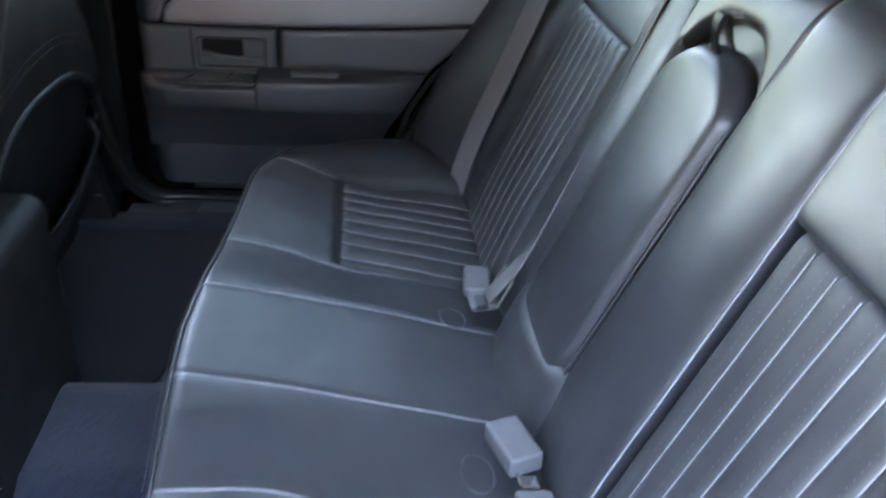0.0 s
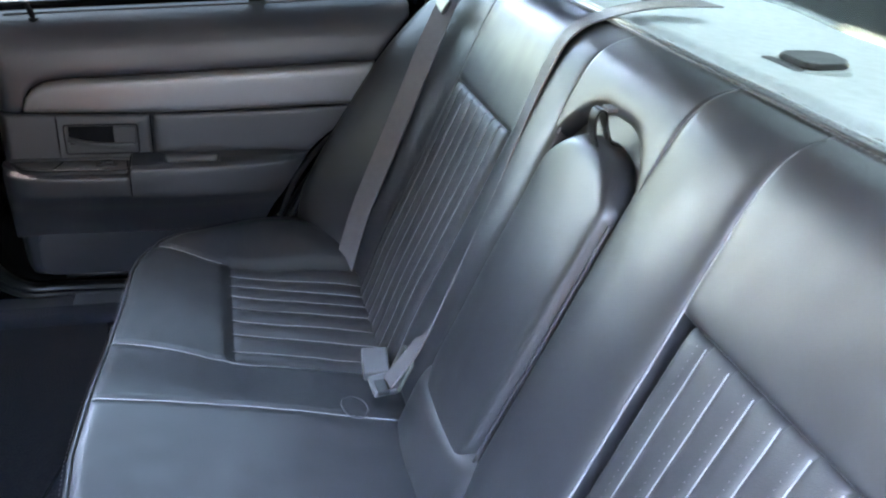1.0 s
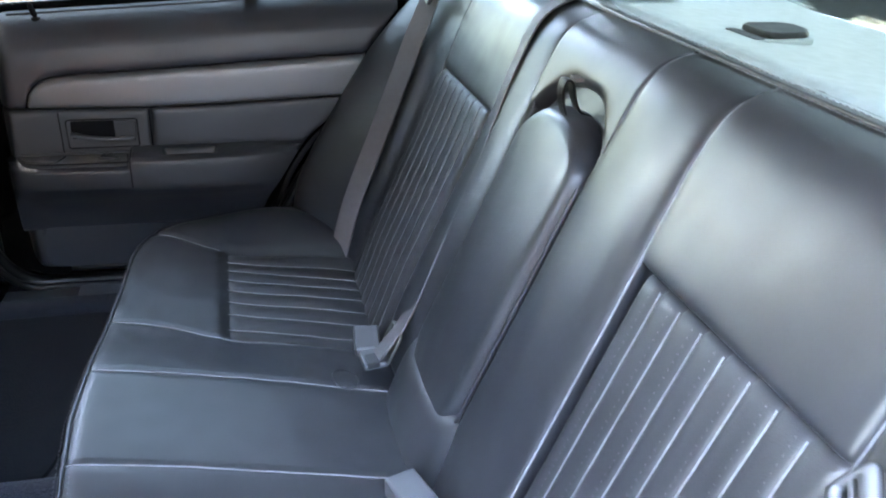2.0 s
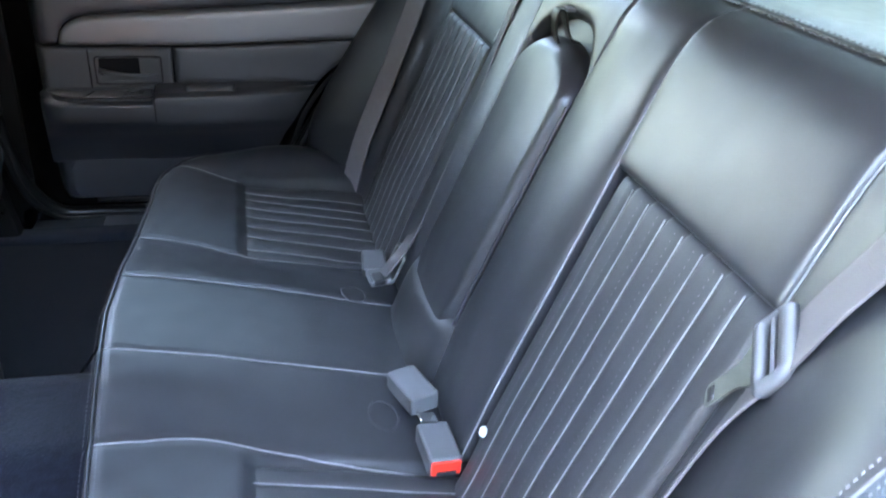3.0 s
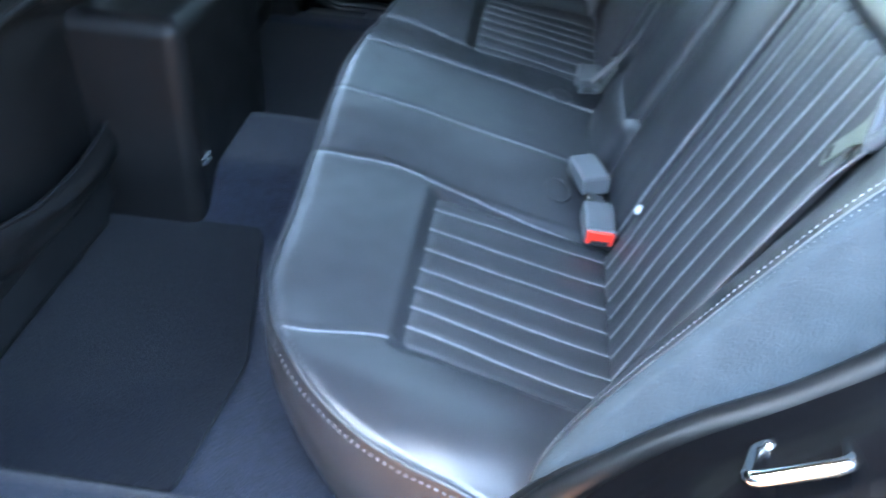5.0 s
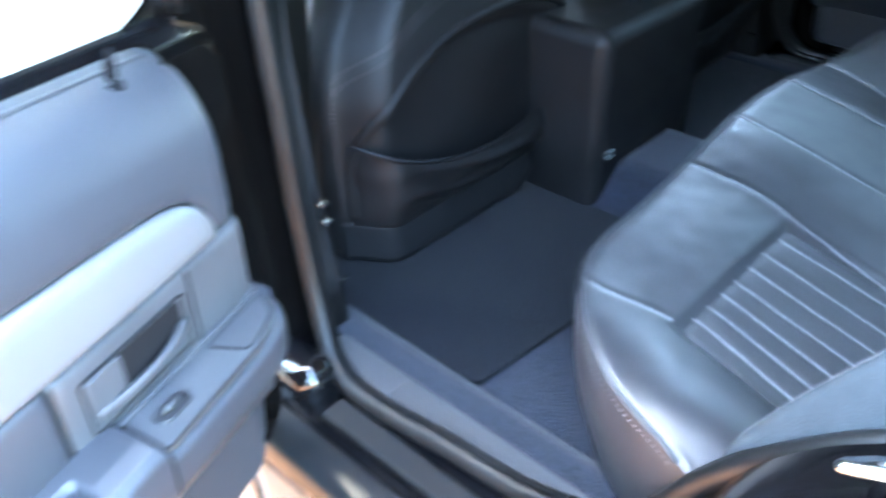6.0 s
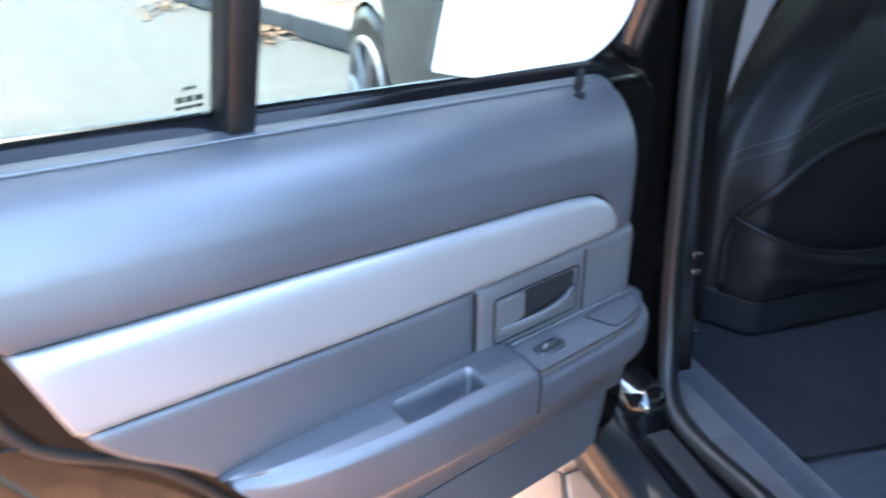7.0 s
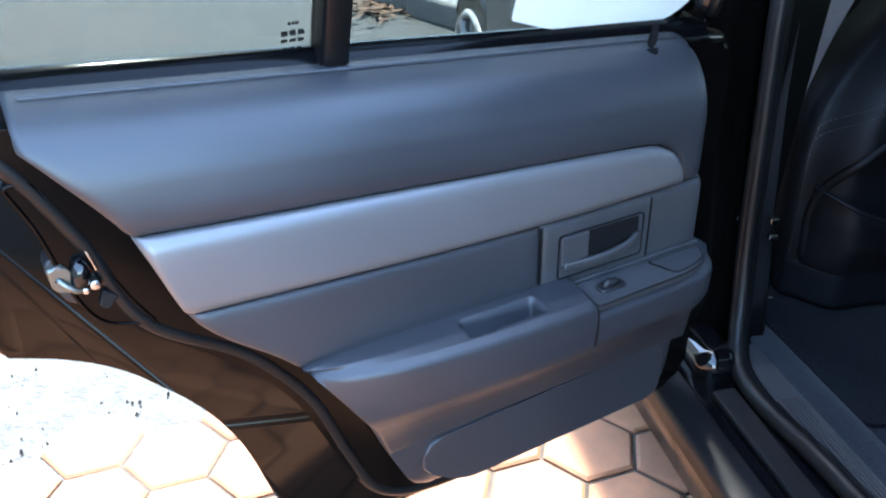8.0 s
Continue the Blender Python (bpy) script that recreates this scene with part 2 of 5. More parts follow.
def spline(points, steps=8):
    """A smooth line through points (Catmull-Rom)."""
    p = [Vector(q) for q in points]
    p = [p[0] * 2 - p[1]] + p + [p[-1] * 2 - p[-2]]
    out = []
    for i in range(1, len(p) - 2):
        for k in range(steps):
            t = k / steps
            out.append(0.5 * (2 * p[i] + (p[i + 1] - p[i - 1]) * t + (2 * p[i - 1] - 5 * p[i] + 4 * p[i + 1] - p[i + 2]) * t * t
                              + (3 * p[i] - p[i - 1] - 3 * p[i + 1] + p[i + 2]) * t ** 3))
    out.append(p[-2])
    return out


def stitches(points, normal, length=0.005, gap=0.004, radius=0.0007, off=(0, 0, 0), bm=None):
    """Short raised threads along a line."""
    bm = bm or bmesh.new()
    pts = [Vector(p) + Vector(off) for p in points]
    run, at, k = 0.0, 0.0, 0
    for a, b in zip(pts, pts[1:]):
        d, s = (b - a), (b - a).length
        if s < 1e-6:
            continue
        d = d / s
        while at < run + s:
            p = a + d * (at - run)
            side = d.cross(Vector(normal)).normalized() * radius
            up = Vector(normal).normalized() * radius
            q = p + d * length
            v = [bm.verts.new(c) for c in (p - side, p + side, q + side, q - side, p * 0.5 + q * 0.5 - side + up * 1.6, p * 0.5 + q * 0.5 + side + up * 1.6)]
            bm.faces.new((v[0], v[1], v[5], v[4]))
            bm.faces.new((v[4], v[5], v[2], v[3]))
            bm.faces.new((v[0], v[4], v[3]))
            bm.faces.new((v[1], v[2], v[5]))
            at += length + gap
        run += s
    return bm


def lerp(a, b, t):
    return a + (b - a) * t


def smooth(t, a=0.0, b=1.0):
    t = min(1.0, max(0.0, (t - a) / (b - a)))
    return t * t * (3 - 2 * t)


def along(table, x):
    """Smooth interpolation in a short table of (x, value), with no overshoot."""
    n = len(table)
    if x <= table[0][0]:
        return table[0][1]
    if x >= table[-1][0]:
        return table[-1][1]
    i = next(k for k in range(n - 1) if x <= table[k + 1][0])

    def slope(k):
        if k == 0 or k == n - 1:
            k0 = min(k, n - 2)
            return (table[k0 + 1][1] - table[k0][1]) / (table[k0 + 1][0] - table[k0][0])
        a = (table[k][1] - table[k - 1][1]) / (table[k][0] - table[k - 1][0])
        b = (table[k + 1][1] - table[k][1]) / (table[k + 1][0] - table[k][0])
        return 0.0 if a * b <= 0 else 2 * a * b / (a + b)
    (x0, y0), (x1, y1) = table[i], table[i + 1]
    h, t = x1 - x0, (x - x0) / (x1 - x0)
    return ((1 + 2 * t) * (1 - t) ** 2 * y0 + t * (1 - t) ** 2 * h * slope(i) + t * t * (3 - 2 * t) * y1 + t * t * (t - 1) * h * slope(i + 1))


# ---- the bench seat: shapes shared by its parts (y = 0.95 is the middle of the car) ----
MID = 0.95
ARM = 0.967          # the middle of the folding armrest
FRONT = [(0.0, -0.012), (0.25, 0.0), (0.42, 0.012), (0.50, 0.016), (0.553, 0.024), (0.60, 0.044), (0.64, 0.070), (0.671, 0.096),
         (0.70, 0.130), (0.733, 0.178), (0.756, 0.235), (0.770, 0.285), (0.778, 0.330)]
BACK = [(0.36, 0.405), (0.40, 0.420), (0.45, 0.440), (0.529, 0.468), (0.65, 0.518), (0.75, 0.560), (0.833, 0.594), (0.90, 0.6205),
        (0.945, 0.6395), (0.975, 0.655), (0.996, 0.674), (1.008, 0.700), (1.014, 0.735)]
WING = [(0.40, 0.318), (0.48, 0.321), (0.54, 0.330), (0.60, 0.356), (0.65, 0.383), (0.72, 0.424), (0.79, 0.466), (0.84, 0.499), (0.895, 0.545),
        (0.94, 0.590), (0.975, 0.635), (1.0, 0.68), (1.014, 0.73)]


def side(y):
    return abs(y - MID)


def cushion_front(y):
    s = side(y)
    return sum(along(FRONT, s + d) for d in (-0.02, -0.01, 0, 0.01, 0.02)) / 5 if s > 0.05 else along(FRONT, s)


def seam_groove(d, depth=0.006, width=0.007):
    return -depth * math.exp(-(d / width) ** 2)


def seam_inner(x, far=False):
    """How far the long seams beside the pleated panels lie from the middle."""
    if far:
        return 0.276 - 0.024 * smooth(x, 0.06, 0.18) + 0.010 * smooth(x, 0.2, 0.42)
    return 0.255 - 0.020 * math.exp(-((x - 0.12) / 0.09) ** 2) + 0.012 * smooth(x, 0.2, 0.42)


def seam_middle(x, far=False):
    return 0.114 + 0.010 * smooth(x, 0.0, 0.3) if far else 0.086 - 0.006 * smooth(x, 0.0, 0.3)


def panel_outer(x):
    return 0.574 + 0.03 * smooth(x, 0.17, 0.42)


def cushion_top(x, y):
    s, xf, far = side(y), cushion_front(y), y > MID
    z = 0.520 - 0.22 * max(0.0, x)
    z += 0.020 * (1 - smooth(s, 0.09, 0.27)) * (1 - 0.5 * smooth(x, 0.1, 0.45))
    z += 0.045 * smooth(s, 0.55, 0.74) * smooth(x, 0.08, 0.32)
    z -= 0.003 * math.exp(-((x - xf) / 0.010) ** 2)
    z += 0.002 * math.exp(-((x - xf - 0.08) / 0.07) ** 2)
    z += 0.010 * math.exp(-((s - 0.655) / 0.06) ** 2) - 0.016 * smooth(s, 0.69, 0.778) ** 1.5
    z += seam_groove(s - seam_inner(x, far), 0.0035, 0.005)
    if s < 0.2:
        z += seam_groove(s - seam_middle(x, far), 0.0028, 0.0045)
    if 0.0 < x < 0.172 and s > 0.5:
        z += seam_groove(s - (0.605 - 0.03 * smooth(x, 0.06, 0.17)), 0.004, 0.005)
    if s > 0.24 and s < panel_outer(x) + 0.03:
        z -= 0.010 * smooth(x, 0.16, 0.185) * smooth(s, 0.248, 0.268) * (1 - smooth(s, panel_outer(x), panel_outer(x) + 0.025))
    z += 0.0016 * math.exp(-((s - seam_inner(x, far)) / 0.03) ** 2) * noise.noise(Vector((x * 45, y * 14, 9.1)))
    z += 0.0024 * noise.noise(Vector((x * 9, y * 9, 1.3))) + 0.0009 * noise.noise(Vector((x * 32, y * 26, 4.1)))
    return z


def back_face(y, z):
    """The front of the backrest at (y, z)."""
    s = side(y)
    x = along(BACK, z)
    if s > 0.545:
        w = along(WING, z)
        x = lerp(x, w, smooth(s, 0.570, 0.778))
    x += 0.0012 * noise.noise(Vector((y * 8, z * 8, 7.7))) + 0.0006 * noise.noise(Vector((y * 30, z * 24, 2.2)))
    return x


def back_patch(name, y0, y1, z0, z1, parent, mat=None, proud=0.0, roll=0.010, soft=0.022, pleats=0, nu=60, nv=60, label="", edges="lrbt", dome=0.0):
    """A padded panel of the backrest; y0 and y1 may change with z. Its edges roll in where it is sewn down."""
    fy0, fy1 = (q if callable(q) else (lambda z, q=q: q) for q in (y0, y1))

    def fn(u, v):
        za, zb = (q(u) if callable(q) else q for q in (z0, z1))
        z = lerp(za, zb, v)
        a, b = fy0(z), fy1(z)
        y = lerp(a, b, u)
        w = abs(b - a)
        ds = []
        if "l" in edges:
            ds.append(u * w)
        if "r" in edges:
            ds.append((1 - u) * w)
        if "b" in edges:
            ds.append((z - za) * 1.1)
        if "t" in edges:
            ds.append((zb - z) * 1.1)
        x = back_face(y, z) - proud
        for d in ds:
            x += roll * math.exp(-d / soft * 2.2)
        x -= dome * math.sin(math.pi * u) ** 0.7 * math.sin(math.pi * min(1, max(0, v))) ** 0.5
        if pleats:
            f = (u * pleats) % 1.0
            x -= 0.0040 * (1 - abs(2 * f - 1) ** 4)
        return (x, y, z)
    return part(name, sheet(fn, nu, nv, (0.035, 0, -0.008)), mat or LEATHER, parent, label)


def seam_thread(name, points, parent, radius=0.0011, sides=6):
    return part(name, tube(points, radius, sides), THREAD, parent)


seat = thing("rear_bench_seat", "black leather rear bench seat with pleated panels and pale stitching", "car seat")


def build_cushion():
    nf, nt, ny = 20, 120, 300
    ends = 0.778

    def fn(u, v):
        # finer steps towards both ends
        t = u * 2 - 1
        y = MID + ends * (0.72 * t + 0.28 * math.sin(t * math.pi / 2))
        xf = cushion_front(y)
        k = nf / (nf + nt)
        if v <= k:
            q = v / k
            zt = cushion_top(xf, y)
            return (xf + 0.045 - 0.063 * math.sin(q * math.pi * 0.62) + 0.0135 * q, y, lerp(0.285, zt - 0.004, q))
        q = (v - k) / (1 - k)
        x = lerp(xf, 0.49, q ** 1.15)
        return (x, y, cushion_top(x, y))
    bm = sheet(fn, ny, nf + nt)
    # close the two ends
    for yy in (MID - ends, MID + ends):
        rim = sorted((v for v in bm.verts if abs(v.co.y - yy) < 1e-5), key=lambda v: 0)
        hub = bm.verts.new((0.43, yy, 0.33))
        rim_edges = [e for e in bm.edges if abs(e.verts[0].co.y - yy) < 1e-5 and abs(e.verts[1].co.y - yy) < 1e-5 and hub not in e.verts]
        for e in rim_edges:
            bm.faces.new((e.verts[0], e.verts[1], hub))
    return part("cushion", bm, LEATHER, seat)


cushion = build_cushion()


PLEATS = [(0, 0.262), (0.125, 0.294), (0.25, 0.343), (0.375, 0.387), (0.5, 0.429), (0.625, 0.467), (0.75, 0.503), (0.875, 0.538), (1, 0.574)]


def cushion_panel(sign):
    """The pleated seat panel on one side of the bench."""
    def fn(u, v):
        x = lerp(0.174, 0.482, v)
        s = along(PLEATS, u) + (panel_outer(x) - 0.570) * u
        f = (u * 8) % 1.0
        z = cushion_top(x, MID - sign * s)
        base = 0.520 - 0.22 * x + 0.045 * smooth(s, 0.55, 0.74) * smooth(x, 0.08, 0.32)
        edge = min(u * 0.28, (1 - u) * 0.28, v * 0.3)
        z = max(z, base - 0.011) + 0.0042 * (1 - abs(2 * f - 1) ** 3.0) * smooth(v, 0.0, 0.06) - 0.004 * math.exp(-edge / 0.006)
        return (x, MID - sign * s, z)
    ob = part("pleated_panel", sheet(fn, 160, 60, (0, 0, -0.02)), LEATHER_PERF, cushion, "pleated perforated leather seat panel")
    for k in range(1, 8):
        line = [Vector(fn(k / 8, v / 20)) + Vector((0, 0, 0.0014)) for v in range(21)]
        seam_thread("thread", line, cushion, 0.0008)
    return ob


def cushion_seams(sign):
    def run(name, fs, x0, x1, r=0.0010):
        pts = []
        for i in range(33):
            x = lerp(x0, x1, i / 32)
            y = MID - sign * fs(x)
            pts.append((max(x, cushion_front(y)), y, cushion_top(max(x, cushion_front(y)), y) + 0.0016))
        seam_thread(name, pts, cushion, r)
    run("seam", lambda x: seam_inner(x, sign < 0), 0.0, 0.44, 0.0010)
    run("seam", lambda x: seam_middle(x, sign < 0), -0.01, 0.43, 0.0010)
    run("seam", lambda x: 0.605 - 0.03 * smooth(x, 0.06, 0.17), 0.055, 0.165)


for sgn in (1, -1):
    cushion_panel(sgn)
    cushion_seams(sgn)
# twin rows of stitches along the front edge
rim = []
for i in range(401):
    y = MID - 0.772 + 1.544 * i / 400
    x = cushion_front(y)
    rim.append(Vector((x, y, cushion_top(x, y) + 0.001)))
part("edge_piping", tube([p + Vector((-0.001, 0, -0.001)) for p in rim[::2]], 0.0028, 6), LEATHER, cushion)
part("edge_stitching", stitches([p + Vector((0.008, 0, 0.0)) for p in rim], (0, 0, 1), 0.0045, 0.0035, 0.0006), EDGE_THREAD, cushion)
part("edge_stitching", stitches([p + Vector((-0.010, 0, -0.0105)) for p in rim], (-0.7, 0, 0.7), 0.0045, 0.0035, 0.0006), EDGE_THREAD, cushion)

backrest = part("backrest", sheet(lambda u, v: (back_face(lerp(0.19, 1.71, u), lerp(0.36, 1.0, v)) + 0.028, lerp(0.19, 1.71, u), lerp(0.36, 1.0, v)), 40, 24, (0.07, 0, 0)), LEATHER, seat)
for sgn in (1, -1):
    def yy(s, sgn=sgn):
        return MID - sgn * s
    # outer wing beside the door
    back_patch("wing", yy(0.566), yy(0.766), 0.40, 1.012, backrest, roll=0.002, soft=0.006, nu=50, nv=90, edges="l")
    # pleated panel, plain panel over it, plain column towards the middle
    back_patch("pleated_panel", lambda z, sgn=sgn: MID - sgn * (0.270 + 0.008 * smooth(0.85 - z, 0, 0.4)), lambda z, sgn=sgn: MID - sgn * 0.564, 0.39, 0.838, backrest, LEATHER_PERF,
               roll=0.008, soft=0.012, pleats=8, nu=176, nv=70, label="pleated perforated leather back panel")
    back_patch("upper_panel", yy(0.250), yy(0.563), 0.838, 1.013, backrest, proud=0.003, roll=0.005, soft=0.009, nu=70, nv=60, edges="lrb")
    back_patch("back_column", lambda z, sgn=sgn: ARM - sgn * (0.108 + 0.012 * smooth(z, 0.86, 0.96)), lambda z, sgn=sgn: MID - sgn * (0.254 + 0.010 * smooth(0.85 - z, -0.02, 0.40)), 0.44, 1.013, backrest,
               proud=0.004, roll=0.004, soft=0.012, nu=70, nv=90, edges="lr", dome=0.012)
    # seam beside the column and across the top of the pleats
    line = [(back_face(yy(0.251), z) - 0.001, yy(0.2555 + 0.010 * smooth(0.85 - z, -0.02, 0.40)), z) for z in [0.44 + 0.57 * i / 40 for i in range(41)]]
    seam_thread("seam", line, backrest, 0.0014)
    seam_thread("seam", [(back_face(yy(0.5645), z) + 0.002, yy(0.5645), z) for z in [0.80 + 0.21 * i / 20 for i in range(21)]], backrest, 0.0009)
    for k in range(1, 8):
        pts = []
        for i in range(25):
            z = lerp(0.42, 0.832, i / 24)
            a, b = 0.270 + 0.008 * smooth(0.85 - z, 0, 0.4), 0.564
            y = MID - sgn * lerp(a, b, k / 8)
            pts.append((back_face(y, z) - 0.0018, y, z))
        seam_thread("thread", pts, backrest, 0.0008)
        rows = [Vector(q) + Vector((-0.0052, 0.0065, 0.0)) for q in pts[1:]]
        part("perforation", stitches(rows, (-0.9, 0, 0.3), 0.002, 0.0065, 0.0004), WEBBING, backrest)
# bolster under the armrest, armrest, top of the middle
back_patch("lower_bolster", ARM - 0.124, ARM + 0.124, 0.385, 0.538, backrest, proud=0.020, roll=0.020, soft=0.026, nu=50, nv=36, dome=0.014)
for k in (-1, 1):
    seam_thread("seam", [(back_face(ARM + k * 0.124, z) - 0.004, ARM + k * 0.123, z) for z in [0.49 + 0.05 * i / 8 for i in range(9)]], backrest, 0.0012)
arch = lambda u: abs(2 * u - 1) ** 3
armrest = back_patch("folding_armrest", lambda z: ARM - 0.101 + 0.022 * smooth(0.53 - z, -0.03, 0.04), lambda z: ARM + 0.101 - 0.022 * smooth(0.53 - z, -0.03, 0.04), 0.500, lambda u: 0.912 - 0.055 * arch(u), backrest,
                     proud=0.018, roll=0.022, soft=0.010, nu=90, nv=110, dome=0.010, label="folded centre armrest in black leather")
back_patch("top_panel", ARM - 0.1205, ARM + 0.1205, lambda u: 0.934 - 0.075 * arch(u), 1.013, backrest, proud=0.006, roll=0.026, soft=0.022, nu=60, nv=40, edges="b")
part("armrest_recess", sheet(lambda u, v: (back_face(ARM, lerp(0.82, 0.96, v)) + 0.020, ARM - 0.112 + 0.224 * u, lerp(0.82, 0.96, v)), 8, 6, (0.02, 0, 0)), LEATHER, backrest)
for k in (-1, 1):
    seam_thread("seam", [(back_face(ARM + k * 0.120, z) - 0.001, ARM + k * (0.108 + 0.0125 * smooth(z, 0.86, 0.96)), z) for z in [0.885 + 0.125 * i / 16 for i in range(17)]], backrest, 0.0013)
# piping beside the armrest
for k in (-1, 1):
    part("armrest_piping", tube([(back_face(ARM + k * 0.104, z) - 0.004, ARM + k * 0.104, z) for z in [0.53 + 0.32 * i / 30 for i in range(31)]], 0.0028, 6), LEATHER, armrest)
# pull strap: a folded band standing in the recess
loop = [Vector((back_face(ARM, 0.925) + a, ARM - 0.006, 0.925 + b)) for a, b in ((0.016, -0.018), (-0.002, -0.010), (-0.011, 0.010), (-0.015, 0.026), (-0.023, 0.029), (-0.027, 0.018), (-0.025, 0.000), (-0.020, -0.014))]
strap = part("pull_strap", ribbon(spline(loop, 6), (0, 1, 0), 0.019, 0.003), SHADED_TRIM, armrest, "looped leather pull strap")
part("strap_end", box(back_face(ARM, 0.953) - 0.026, back_face(ARM, 0.953) - 0.014, ARM - 0.0155, ARM + 0.0035, 0.952, 0.957, 0.001), WEBBING, strap, "stitched strap end")
# sewn top edge
top_line = [Vector((0.712, y, 1.014)) for y in [0.30 + 1.30 * i / 130 for i in range(131)]]
part("top_piping", tube(top_line, 0.003, 6), LEATHER, backrest)
for dx in (-0.012, 0.010):
    part("top_stitching", stitches([p + Vector((dx, 0, 0.0012)) for p in top_line], (0, 0, 1), 0.005, 0.004, 0.0008), THREAD, backrest)
# end faces of the wings: pale suede band between two rows of stitches and the door rubber
for sgn, yo in ((1, 0.172), (-1, 1.728)):
    def band(u, v, sgn=sgn, yo=yo):
        z = lerp(0.455, 0.99, v)
        x = along(WING, z)
        if u < 0.2:
            q = u / 0.2
            yq = yo + sgn * 0.016 * (1 - q)
            return (lerp(back_face(yq, z), x + 0.006, q ** 3) + 0.0006 * math.sin(q * math.pi), yq - sgn * 0.002 * q, z)
        u = (u - 0.2) / 0.8
        return (x + 0.006 + u * (0.055 + 0.05 * smooth(v, 0.2, 1.0)), yo - sgn * (0.002 + 0.004 * math.sin(u * math.pi) + 0.020 * u), z - u * 0.035)
    part("side_band", sheet(band, 30, 60, (0.012, sgn * 0.02, 0)), SUEDE, backrest, "grey suede side band")
    line = [Vector((back_face(yo + sgn * 0.020, z) - 0.001, yo + sgn * 0.020, z)) for z in [0.47 + 0.52 * i / 120 for i in range(121)]]
    part("wing_stitching", stitches(line, (-0.9, -0.3 * sgn, 0.3), 0.0032, 0.0024, 0.0006), EDGE_THREAD, backrest)
    part("wing_stitching", stitches([p + Vector((0.0006, -sgn * 0.012, 0)) for p in line], (-0.9, -0.3 * sgn, 0.3), 0.0032, 0.0024, 0.0006), EDGE_THREAD, backrest)


# ---- car body round the seat ----
body = thing("car_body", "black saloon car body with open rear door and charcoal cabin", "car", kind="structure")

# floor with the raised tunnel
def floor_fn(u, v):
    x, y = lerp(-1.05, 0.50, u), lerp(0.195, 1.705, v)
    s = abs(y - 0.95)
    z = 0.292 + 0.085 * (1 - smooth(s, 0.08, 0.20)) + 0.004 * noise.noise(Vector((x * 6, y * 6, 0)))
    return (x, y, z)
part("floor_carpet", sheet(floor_fn, 60, 70, (0, 0, -0.05)), CARPET, body, "charcoal carpet floor")

part("floor_pan", box(-1.62, -0.30, 0.19, 1.71, 0.19, 0.236, 0.004), CARPET, body)
# The console takes the same darkened black, so shade is in its colour.
console = part("centre_console", box(-1.0, -0.212, 0.770, 1.130, 0.28, 0.650, 0.030, 5), SHADED_TRIM, body, "dark plastic centre console")
for dz in (0.0, 0.012):
    part("console_clip", box(-0.214, -0.208, 0.795, 0.818, 0.404 + dz, 0.409 + dz, 0.001), CHROME, console, "small bright clip")

